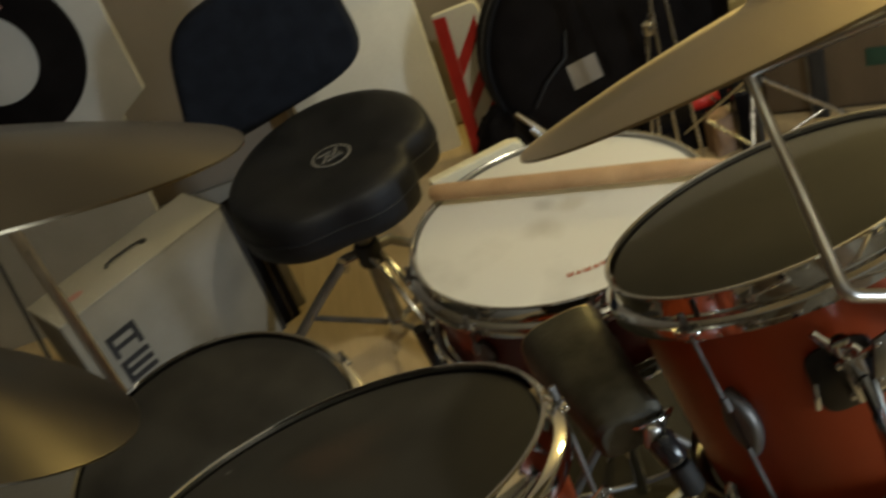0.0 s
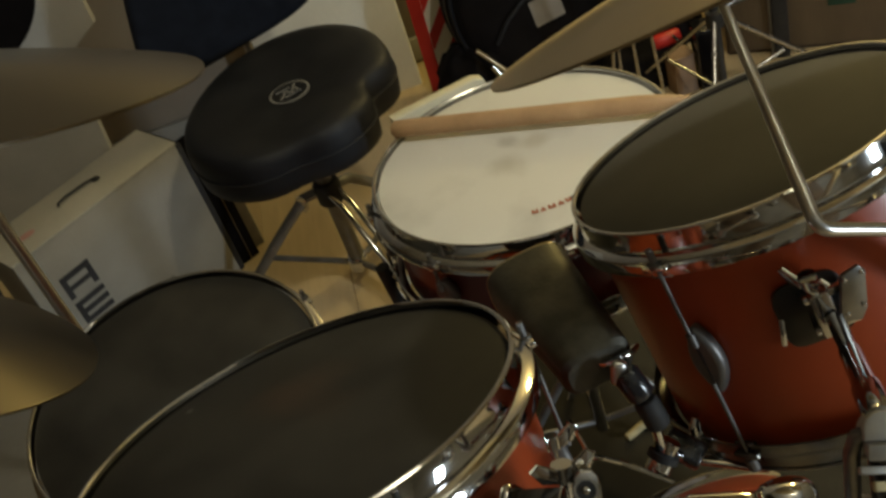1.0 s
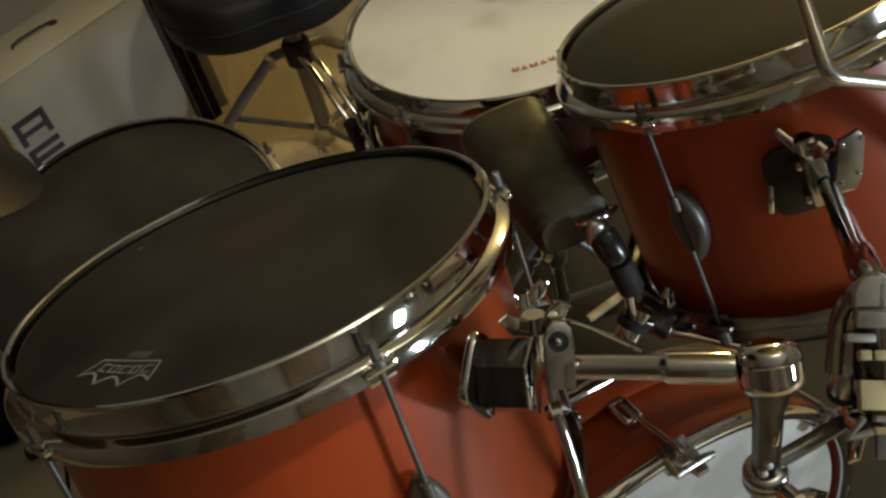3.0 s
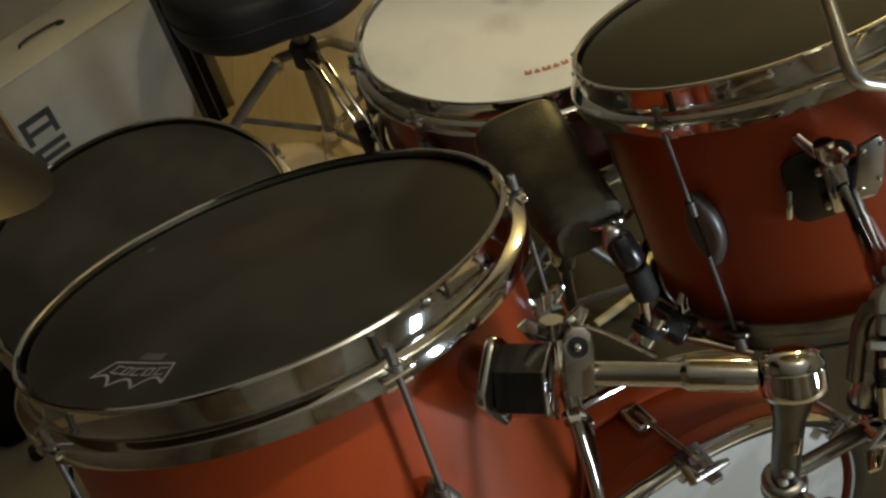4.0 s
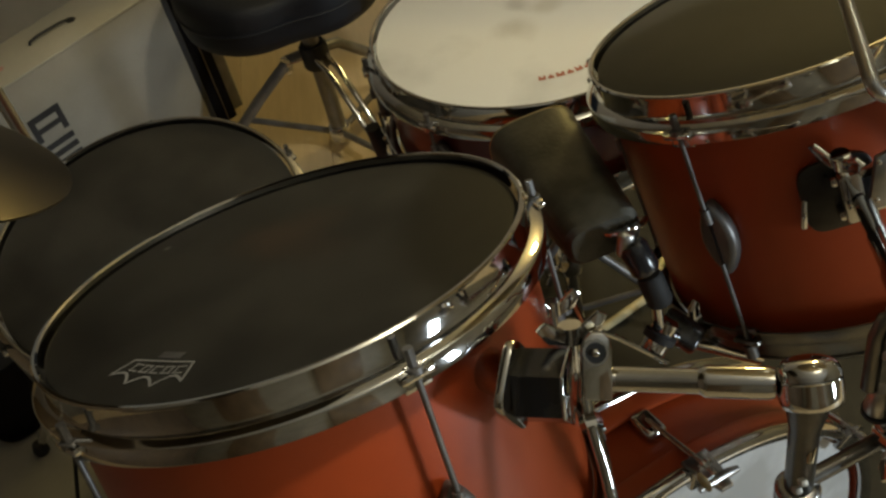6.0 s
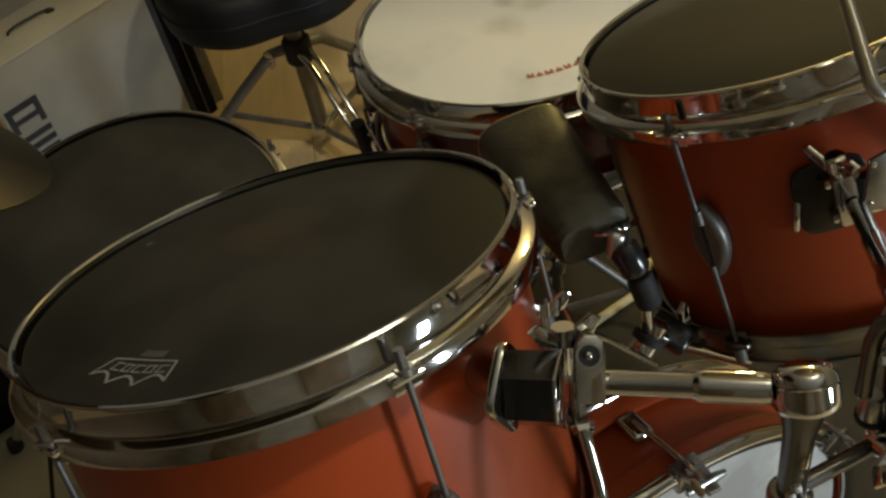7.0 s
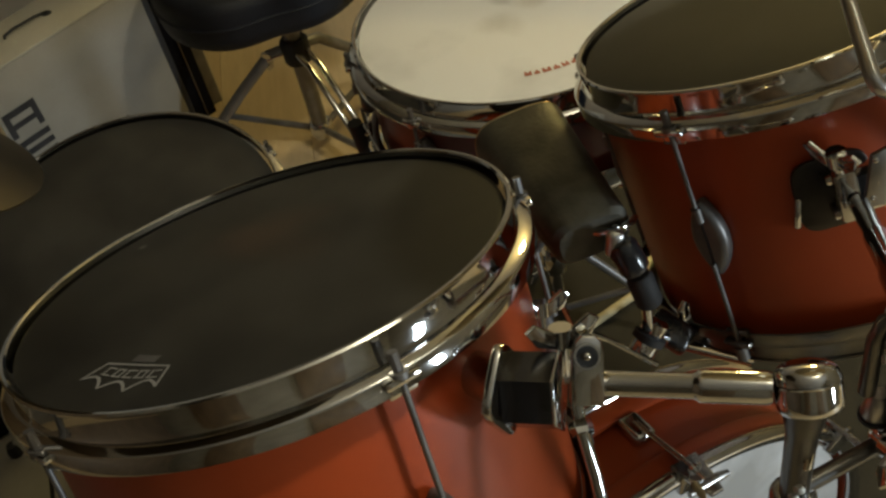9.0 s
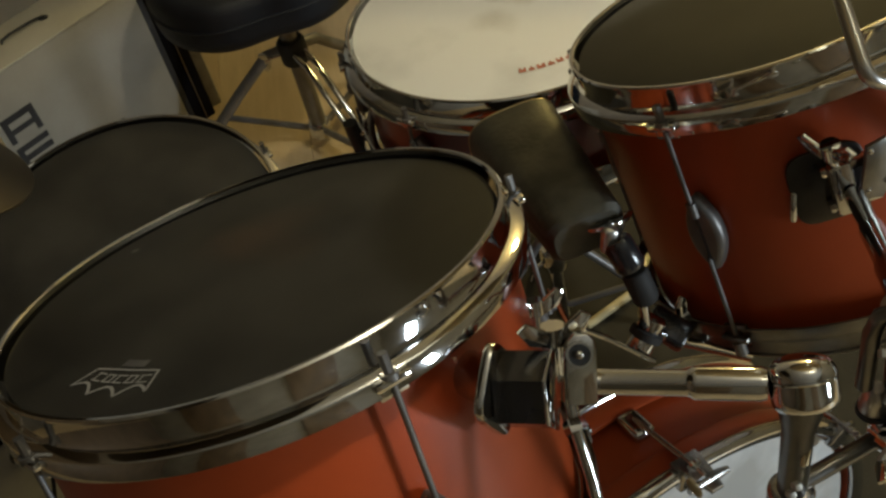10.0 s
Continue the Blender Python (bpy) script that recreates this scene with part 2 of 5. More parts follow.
def tube(points, r, seg=12, bm=None, cap=True):
    """A round tube along points; r is a radius or one for each point."""
    bm = bm or bmesh.new()
    pts = [Vector(p) for p in points]
    rr = r if isinstance(r, (list, tuple)) else [r] * len(pts)
    rings = []
    ref = None
    for i, p in enumerate(pts):
        d = ((pts[i + 1] - p) if i < len(pts) - 1 else (p - pts[i - 1]))
        if 0 < i < len(pts) - 1:
            d = (pts[i + 1] - p).normalized() + (p - pts[i - 1]).normalized()
        d.normalize()
        if ref is None:
            ref = d.orthogonal().normalized()
        ref = (ref - ref.dot(d) * d).normalized()
        b = d.cross(ref)
        rings.append([bm.verts.new(p + rr[i] * (math.cos(2 * math.pi * k / seg) * ref + math.sin(2 * math.pi * k / seg) * b)) for k in range(seg)])
    for a, b in zip(rings, rings[1:]):
        for k in range(seg):
            j = (k + 1) % seg
            bm.faces.new((a[k], a[j], b[j], b[k]))
    if cap:
        bm.faces.new(list(reversed(rings[0])))
        bm.faces.new(rings[-1])
    bmesh.ops.recalc_face_normals(bm, faces=bm.faces)
    return bm


def arc_points(a, b, c, r=0.012, n=6):
    """From a to c with a rounded bend at b."""
    a, b, c = Vector(a), Vector(b), Vector(c)
    p, q = b + (a - b).normalized() * r, b + (c - b).normalized() * r
    return [a] + [(1 - s) ** 2 * p + 2 * s * (1 - s) * b + s * s * q for s in (i / n for i in range(n + 1))] + [c]


def block(size, m=None, bevel=0.002, bm=None, seg=2):
    own = bmesh.new()
    bmesh.ops.create_cube(own, size=1, matrix=Matrix.Diagonal((*size, 1)))
    if bevel:
        bmesh.ops.bevel(own, geom=own.edges[:], offset=bevel, segments=seg, affect="EDGES", profile=0.5)
    own.transform(m or Matrix())
    if bm is None:
        return own
    join(bm, own)
    return bm


def join(bm, other):
    """Adds another bmesh to bm."""
    vs = [bm.verts.new(v.co) for v in other.verts]
    other.verts.index_update()
    for f in other.faces:
        bm.faces.new([vs[v.index] for v in f.verts])
    other.free()
    return bm


def plate(outline, thick, m=None, bevel=0.0015, seg=2):
    """A flat plate from an outline of (x, y), from z = 0 up."""
    bm = bmesh.new()
    lo = [bm.verts.new((x, y, 0)) for x, y in outline]
    f = bm.faces.new(lo)
    ext = bmesh.ops.extrude_face_region(bm, geom=[f])
    bmesh.ops.translate(bm, verts=[v for v in ext["geom"] if isinstance(v, bmesh.types.BMVert)], vec=(0, 0, thick))
    bmesh.ops.recalc_face_normals(bm, faces=bm.faces)
    if bevel:
        ring = [e for e in bm.edges if abs(e.verts[0].co.z - e.verts[1].co.z) < 1e-6]
        bmesh.ops.bevel(bm, geom=ring, offset=bevel, segments=seg, affect="EDGES", profile=0.5)
    bm.transform(m or Matrix())
    return bm


def superellipse(a, b, p=2.6, n=40):
    out = []
    for i in range(n):
        t = 2 * math.pi * i / n
        c, s = math.cos(t), math.sin(t)
        out.append((a * math.copysign(abs(c) ** (2 / p), c), b * math.copysign(abs(s) ** (2 / p), s)))
    return out


def polar(r, a, z):
    return Vector((r * math.cos(radians(a)), r * math.sin(radians(a)), z))


def radial(r, a, z):
    """A pose at angle a on a drum: x outward, y along the shell, z up the axis."""
    return Matrix.Translation(polar(r, a, z)) @ pose(0, 0, 0, 0, 0, a)


def wing_bolt(m, length, parent, name="wing_bolt", s=1.0):
    bm = tube([m @ Vector((0, 0, 0)), m @ Vector((0, 0, length))], 0.0035 * s, 10)
    lathe([(0, length), (0.007 * s, length), (0.007 * s, length + 0.011 * s), (0, length + 0.011 * s)], 14, bm=bm, m=m)
    for k in (-1, 1):
        join(bm, plate([(0.004 * s * k, 0.0), (0.016 * s * k, 0.004 * s), (0.022 * s * k, 0.014 * s), (0.016 * s * k, 0.018 * s), (0.004 * s * k, 0.010 * s)][::k], 0.004 * s,
                       m @ Matrix.Translation((0, -0.002 * s, length)) @ pose(0, 0, 0, 90), 0.0012))
    return part(name, bm, CHROME, parent)



# ---- room ----


def slab(name, size, centre, material, label, category):
    ob = part(name, block(size, bevel=0.004), material)
    ob.location = centre
    return tagged(ob, label, category, kind="structure")


X0, X1, Y0, Y1 = -2.2, 2.4, -2.4, 2.12
FZ, H = 0.138, 2.55  # floor and ceiling heights
HM, HH = (FZ + H) / 2, H - FZ
floor = slab("floor", (X1 - X0, Y1 - Y0, 0.1), ((X0 + X1) / 2, (Y0 + Y1) / 2, FZ - 0.062), FLOOR, "light wood plank floor under the drum kit", "floor")
slab("ceiling", (X1 - X0 + 0.2, Y1 - Y0 + 0.2, 0.1), ((X0 + X1) / 2, (Y0 + Y1) / 2, H + 0.05), CEIL, "plain painted ceiling", "ceiling")
slab("wall_north", (X1 - X0 + 0.2, 0.1, HH + 0.012), ((X0 + X1) / 2, Y1 + 0.05, HM - 0.006), WALL, "grey-beige plaster wall behind the throne", "wall")
slab("wall_south", (X1 - X0 + 0.2, 0.1, HH + 0.012), ((X0 + X1) / 2, Y0 - 0.05, HM - 0.006), WALL_GREY, "unseen grey wall with two dark doors added for reflections", "wall")
slab("wall_west", (0.1, Y1 - Y0, HH + 0.012), (X0 - 0.05, (Y0 + Y1) / 2, HM - 0.006), WOOD_DARK, "dark wood-panelled wall", "wall")
we = bmesh.new()
for y0, y1, z0, z1 in ((Y0, WY - WW / 2, FZ - 0.012, H), (WY + WW / 2, Y1, FZ - 0.012, H), (WY - WW / 2, WY + WW / 2, FZ - 0.012, WZ - WH / 2), (WY - WW / 2, WY + WW / 2, WZ + WH / 2, H)):
    block((0.1, y1 - y0, z1 - z0), Matrix.Translation((X1 + 0.05, (y0 + y1) / 2, (z0 + z1) / 2)), 0, we)
tagged(part("wall_east", we, WALL_GREY), "plain plaster wall with a window opening", "wall", kind="structure")
wf = bmesh.new()
for dy, dz, sy, sz in ((-WW / 2 + 0.02, 0, 0.04, WH), (WW / 2 - 0.02, 0, 0.04, WH), (0, -WH / 2 + 0.02, WW - 0.08, 0.04), (0, WH / 2 - 0.02, WW - 0.08, 0.04)):
    block((0.05, sy, sz), Matrix.Translation((X1 + 0.06, WY + dy, WZ + dz)), 0.003, wf)
tagged(part("window_1", wf, WHITE), "white window frame in the wall", "window", kind="structure")
# Unseen doors, added so the chrome hoops reflect dark patches
for k, x in enumerate((-0.95, 0.75)):
    dr = part("door_%d" % (k + 1), block((0.82, 0.04, 2.02), None, 0.006), WOOD_DARK)
    dr.location = (x, Y0 + 0.022, FZ - 0.012 + 1.01)
    tagged(dr, "unseen dark door added for dark patches in the chrome", "door", kind="structure")
    part("door_handle", tube([(0.33, 0.02, 0.0), (0.33, 0.055, 0.0), (0.22, 0.055, 0.0)], 0.008), CHROME, dr)
base = part("baseboard", block((X1 - X0, 0.014, 0.07), bevel=0.003), WHITE)
base.location = ((X0 + X1) / 2, Y1 - 0.008, FZ + 0.036)
tagged(base, "white painted skirting board along the wall", "baseboard", kind="structure")

# ---- drums ----


def hoop_profile(r, s=1):
    """Triple-flanged hoop: (radius, height), the rolled edge at 0, the skirt below."""
    p = [(r - 0.0018, -0.0008), (r - 0.0006, 0.0004), (r + 0.0014, 0.0004), (r + 0.0026, -0.0008), (r + 0.0026, -0.0022), (r + 0.0012, -0.003),
         (r + 0.0008, -0.016), (r + 0.002, -0.019), (r + 0.010, -0.0215), (r + 0.0112, -0.023), (r + 0.0112, -0.034), (r + 0.0098, -0.0345),
         (r + 0.0088, -0.0245), (r + 0.0005, -0.0215), (r - 0.0016, -0.018), (r - 0.0016, -0.004)]
    return [(a, s * b) for a, b in p]


def upper_rod(d, r, a, z_top, z_lug):
    """The upper half of a tension rod, with its square head and washer."""
    m = radial(r, a, 0)
    rod = bmesh.new()
    ro = 0.0115
    tube([m @ Vector((ro, 0, z_top + 0.010)), m @ Vector((ro, 0, z_top - 0.004))], 0.0031, 8, rod)
    tube([m @ Vector((ro, 0, z_top - 0.002)), m @ Vector((ro, 0, z_top - 0.006))], 0.0055, 12, rod)
    tube([m @ Vector((ro, 0, z_top - 0.006)), m @ Vector((ro, 0, z_lug))], 0.0020, 10, rod)
    tube([m @ Vector((ro, 0, z_lug + 0.010)), m @ Vector((ro, 0, z_lug - 0.002))], 0.0038, 10, rod)
    part("tension_rod", rod, LUG_DULL, d)


def ear(d, r, a, z, s=1, metal=CHROME):
    m = radial(r, a, z)
    bm = block((0.011, 0.024, 0.006), m @ Matrix.Translation((0.011, 0, -0.0035 * s)), 0.0025)
    block((0.005, 0.020, 0.012), m @ Matrix.Translation((0.0085, 0, -0.009 * s)), 0.002, bm)
    part("hoop_ear", bm, metal, d)


def lug_box(d, r, a, z, h, w):
    out = [(w * math.cos(t) * (1 - 0.45 * abs(math.sin(t)) ** 2.2), h * math.sin(t)) for t in (2 * math.pi * i / 28 for i in range(28))]
    m = radial(r, a, z) @ Matrix(((0, 0, 1, 0), (1, 0, 0, 0), (0, 1, 0, 0), (0, 0, 0, 1)))
    bm = plate(out, 0.014, m, 0.0055, 4)
    part("lug", bm, LUG_DULL, d)


def drum(name, centre, normal, r, depth, head_mat, shell_mat, angles, label, toward=(1, 0, 0), lug_z=None, lug_h=0.028, seg=128, low_metal=CHROME):
    d = thing(name, frame_of(centre, normal, toward), label, "drum")
    part("shell", lathe([(r - 0.011, -0.0125), (r - 0.004, -0.02), (r - 0.004, -depth), (r - 0.011, -depth - 0.004), (r - 0.014, -depth), (r - 0.014, -0.02)], seg, True), shell_mat, d)
    hr = r - 0.0022
    part("batter_head", lathe([(0, -0.0048), (hr * 0.5, -0.0048), (hr - 0.006, -0.0050), (hr - 0.0025, -0.0062), (hr - 0.001, -0.012), (hr, -0.019), (hr - 0.004, -0.021), (hr - 0.009, -0.014), (0, -0.0075)], seg), head_mat, d)
    part("top_hoop", lathe(hoop_profile(r), seg, True), CHROME, d, "chrome triple-flanged hoop")
    zb = -depth - 0.014
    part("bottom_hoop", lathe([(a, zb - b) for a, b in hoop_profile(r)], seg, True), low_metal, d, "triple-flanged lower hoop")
    part("resonant_head", lathe([(0, zb + 0.012), (r - 0.006, zb + 0.012), (r - 0.0035, zb + 0.018), (r - 0.006, zb + 0.016), (0, zb + 0.0105)], seg), CLEAR_HEAD, d)
    zl = -depth / 2 - 0.01 if lug_z is None else lug_z
    for a in angles:
        ear(d, r, a, -0.022)
        ear(d, r, a, zb + 0.022, -1, low_metal)
        upper_rod(d, r, a, -0.019, zl + lug_h * 0.6)
        m = radial(r, a, 0)
        low = tube([m @ Vector((0.0115, 0, zl - lug_h * 0.6)), m @ Vector((0.0115, 0, zb + 0.018))], 0.0020, 10)
        tube([m @ Vector((0.0115, 0, zb + 0.022)), m @ Vector((0.0115, 0, zb + 0.010))], 0.0052, 10, low)
        part("tension_rod", low, LUG_DULL, d)
        lug_box(d, r - 0.004, a, zl, lug_h, 0.0145)
    return d


# Lower hoops of both rack toms: chrome darkened for what they reflect
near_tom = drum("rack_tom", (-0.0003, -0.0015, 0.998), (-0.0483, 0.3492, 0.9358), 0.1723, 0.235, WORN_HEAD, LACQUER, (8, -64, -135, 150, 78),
                "orange-red lacquered rack tom with a black head and printed mark", lug_z=-0.138, lug_h=0.032, low_metal=DIM_CHROME)
right_tom = drum("rack_tom", (0.418, 0.157, 0.988), (-0.162, 0.322, 0.933), 0.1561, 0.226, HAZY_HEAD, LACQUER, (-139, -67, 5, 77, 149),
                 "smaller orange-red lacquered rack tom with a plain black head", lug_z=-0.120, lug_h=0.033, low_metal=DIM_CHROME)
floor_tom = drum("floor_tom", (-0.226, 0.410, 0.718), (0.002, -0.138, 0.990), 0.187, 0.36, BLACK_HEAD, LACQUER, (28, 88, 148, 208, 268, 328),
                 "orange-red floor tom with a black head on three legs")
snare = drum("snare_drum", (0.267, 0.473, 0.838), (0.0, 0.046, 0.999), 0.183, 0.125, WHITE_HEAD, SHELL_IN, (-137, -92, -47, -2, 43, 88, 133, 178),
             "dark red snare drum with a worn coated white head", lug_h=0.020)

# floor tom legs
inv = floor_tom.matrix_world.inverted()
for a in (112, 232, 352):
    m = floor_tom.matrix_world
    top = m @ polar(0.209, a, -0.14)
    bot = Vector((top.x + 0.02 * math.cos(radians(a)), top.y + 0.02 * math.sin(radians(a)), FZ + 0.02))
    kn = Vector((top.x, top.y, FZ + 0.12))
    leg = part("leg", tube([inv @ p for p in (top, kn, bot)], 0.006), CHROME, floor_tom)
    foot = part("rubber_foot", tube([inv @ (bot + Vector((0, 0, 0.03))), inv @ Vector((bot.x, bot.y, FZ - 0.0115))], [0.010, 0.014]), RUBBER, leg)
    part("leg_bracket", block((0.03, 0.035, 0.06), radial(0.199, a, -0.22), 0.005), CHROME, floor_tom)


def head_mark(d, z, material, label):
    """A printed mark on a head: a slanted outline with a scalloped foot, a row of small bars inside and a faint block over it."""
    bm = bmesh.new()

    def line(pts, w, closed=False):
        ps = [Vector((r * math.cos(radians(a)), r * math.sin(radians(a)), z)) for r, a in pts]
        for p, q in zip(ps, ps[1:] + (ps[:1] if closed else [])):
            n = (q - p).cross(UP).normalized() * w / 2
            e = (q - p).normalized() * w * 0.3
            bm.faces.new([bm.verts.new(v) for v in (p - n - e, q - n + e, q + n + e, p + n - e)])

    def scallop(r0, a0, r1, a1, sag):
        return [(r0 + (r1 - r0) * k / 5 - sag * math.sin(math.pi * k / 5), a0 + (a1 - a0) * k / 5) for k in range(6)]
    line([(0.1424, -111.8), (0.1220, -113.0), (0.1205, -122.0), (0.1234, -136.5), (0.1414, -137.6)], 0.0016)
    line(scallop(0.1414, -137.6, 0.1451, -128.8, 0.0072) + scallop(0.1451, -128.8, 0.1459, -120.0, 0.0085) + scallop(0.1459, -120.0, 0.1424, -111.8, 0.0085), 0.0020)
    for k in range(5):
        a0, a1 = -133.5 + 4.1 * k, -130.4 + 4.1 * k
        line([(0.1262, a0), (0.1262, a1)], 0.0012)
        line([(0.1330, a0), (0.1330, a1)], 0.0012)
        line([(0.1262, a0 + 0.4), (0.1330, a0 + 0.4)], 0.0012)
        if k % 2:
            line([(0.1262, a1 - 0.4), (0.1330, a1 - 0.4)], 0.0012)
    return part("printed_mark", bm, material, d, label)


head_mark(near_tom, -0.0042, SILVER_INK, "faded silver printed mark")


def faint_block(d, z, material):
    bm = bmesh.new()
    rows = [[bm.verts.new((r * math.cos(radians(a)), r * math.sin(radians(a)), z)) for a in (-129.2, -126, -123, -119.6)] for r in (0.1105, 0.1175)]
    for i in range(3):
        bm.faces.new((rows[0][i], rows[0][i + 1], rows[1][i + 1], rows[1][i]))
    return part("printed_block", bm, material, d, "faint grey printed block")


faint_block(near_tom, -0.0042, FADED_INK)


def bar_row(d, r, a0, a1, z, widths, h, material, label):
    bm = bmesh.new()
    tot = sum(widths) + 0.35 * len(widths)
    u = 0.0
    for k, wd in enumerate(widths):
        for s in range(3):
            t0, t1 = (u + wd * s / 3) / tot, (u + wd * (s + 1) / 3) / tot
            hh = h * (1 if (s + k) % 2 == 0 else 0.6)
            q = []
            for t, v in ((t0, 0), (t1, 0), (t1, hh), (t0, hh)):
                a = radians(a0 + (a1 - a0) * t)
                q.append(bm.verts.new(((r - v) * math.cos(a), (r - v) * math.sin(a), z)))
            bm.faces.new(q)
        u += wd + 0.35
    return part("printed_mark", bm, material, d, label)


bar_row(snare, 0.136, -99, -72, -0.0042, [1, 0.8, 1.2, 0.9, 1, 1.4], 0.008, RED_INK, "small red printed bars")

part("printed_ring", lathe([(0.0042, -0.0042), (0.0060, -0.0042), (0.0060, -0.0046), (0.0042, -0.0046)], 24, True, m=Matrix.Translation(polar(0.134, -64, 0))), INK, snare, "small dark printed ring")

# drumstick across the snare
sm = snare.matrix_world
A, B = sm @ polar(0.188, 137, 0.0112), sm @ polar(0.225, -14.5, 0.0112)
L = (B - A).length
prof = [(0.0, 0.0), (0.0055, 0.001), (0.0070, 0.004), (0.0074, 0.02), (0.0074, L * 0.80), (0.0060, L * 0.88), (0.0036, L * 0.93), (0.0030, L * 0.945), (0.0048, L * 0.965), (0.0046, L * 0.985), (0.0, L)]


def stick_from(p, q, label, fat=1.55, wood=STICK):
    k = (q - p).length / L
    st = thing("drumstick", frame_of(p, q - p, (0, 0, 1)), label, "drumstick")
    cut = [(r * fat, z * k) for r, z in prof]
    part("shaft", lathe(cut[:8] + [(0.0, cut[7][1])], 20), wood, st)
    part("tip", lathe([(0.0, cut[7][1] + 0.0005)] + [(r, z + 0.0005) for r, z in cut[7:]], 20), wood, st)
    return st


stick_from(A, B, "pale wooden drumstick lying across the snare rim")

# snare stand
SO = Vector((0.285, 0.585, FZ - 0.012))
stand = thing("snare_stand", Matrix.Translation(SO), "chrome tripod snare stand under the snare drum", "stand")
part("post", tube([(0, 0, 0.06), (0, 0, 0.50)], 0.012), CHROME, stand)
part("collar", lathe([(0, 0.17), (0.018, 0.17), (0.021, 0.175), (0.021, 0.205), (0.017, 0.212), (0, 0.212)], 24), CHROME, stand)
part("upper_collar", lathe([(0, 0.36), (0.018, 0.36), (0.020, 0.366), (0.020, 0.40), (0.016, 0.406), (0, 0.406)], 24), STEEL, stand)
hub = Vector((0.267, 0.473, FZ - 0.012)) - SO
for a in (85, 195, -20):
    c, s = math.cos(radians(a)), math.sin(radians(a))
    lg = part("leg", tube([(0.012 * c, 0.012 * s, 0.24), (0.23 * c, 0.23 * s, 0.012)], 0.007), GREY_TUBE, stand)
    part("rubber_foot", lathe([(0, 0), (0.013, 0), (0.013, 0.018), (0.009, 0.03), (0, 0.03)], 12, m=Matrix.Translation((0.232 * c, 0.232 * s, 0))), RUBBER, lg)
    part("brace", tube([(0.012 * c, 0.012 * s, 0.08), (0.12 * c, 0.12 * s, 0.128)], 0.005), GREY_TUBE, stand)
for a in (60, 180, 300):
    c, s = math.cos(radians(a)), math.sin(radians(a))
    part("basket_arm", tube([Vector((0, 0, 0.49)), hub + Vector((0.10 * c, 0.10 * s, 0.515)), hub + Vector((0.196 * c, 0.196 * s, 0.545)), hub + Vector((0.204 * c, 0.204 * s, 0.590))], 0.006), CHROME, stand)
    part("rubber_grip", tube([hub + Vector((0.186 * c, 0.186 * s, 0.541)), hub + Vector((0.203 * c, 0.203 * s, 0.548)), hub + Vector((0.207 * c, 0.207 * s, 0.612))], 0.009), RUBBER, stand)
wing_bolt(pose(-0.02, -0.008, 0.190, 0, -95, 20), 0.010, stand)
# Pale bar on the floor, built with the drumstick outline
stick_from(Vector((0.318, 0.578, FZ + 0.0072)), Vector((0.66, 0.738, FZ + 0.0072)), "pale tapered bar lying on the floor by the snare stand", 1.0, FELT_AND_GLINT)

# ---- bass drum ----
BX, BY, BZ, BR, BD = 0.209, -0.084, FZ + 0.290, 0.282, 0.072
bass = thing("bass_drum", frame_of((BX, BY, BZ), (0.399, -0.917, 0), (1, 0, 0)), "orange-red bass drum with chrome-edged hoops and a white front head", "drum")
part("shell", lathe([(BR - 0.008, -0.02), (BR, -0.02), (BR, -BD), (BR - 0.008, -BD)], 128, True), LACQUER, bass)
part("front_head", lathe([(0, 0.0), (BR - 0.03, 0.0), (BR - 0.004, -0.001), (BR + 0.002, -0.012), (BR - 0.004, -0.010), (0, -0.002)], 128), CLEAR_HEAD, bass, "white front head")
part("rear_head", lathe([(0, -BD - 0.013), (BR - 0.004, -BD - 0.012), (BR + 0.002, -BD - 0.003), (0, -BD - 0.011)], 128), BLACK_HEAD, bass)
for z0, nm in ((0.006, "front_hoop"), (-BD + 0.002, "rear_hoop")):
    hp = part(nm, lathe([(BR + 0.003, z0), (BR + 0.006, z0 + 0.004), (BR + 0.010, z0 + 0.004), (BR + 0.012, z0), (BR + 0.012, z0 - 0.020), (BR + 0.010, z0 - 0.024), (BR + 0.006, z0 - 0.024), (BR + 0.003, z0 - 0.020)], 128, True), LACQUER, bass, "orange counterhoop with a chrome edge")
    ez = z0 + 0.001 if z0 > 0 else z0 - 0.021
    part("chrome_edge", lathe([(BR + 0.0085 + 0.0075 * math.cos(radians(30 * k)), ez + 0.0075 * math.sin(radians(30 * k))) for k in range(12)], 128, True), CHROME, hp)
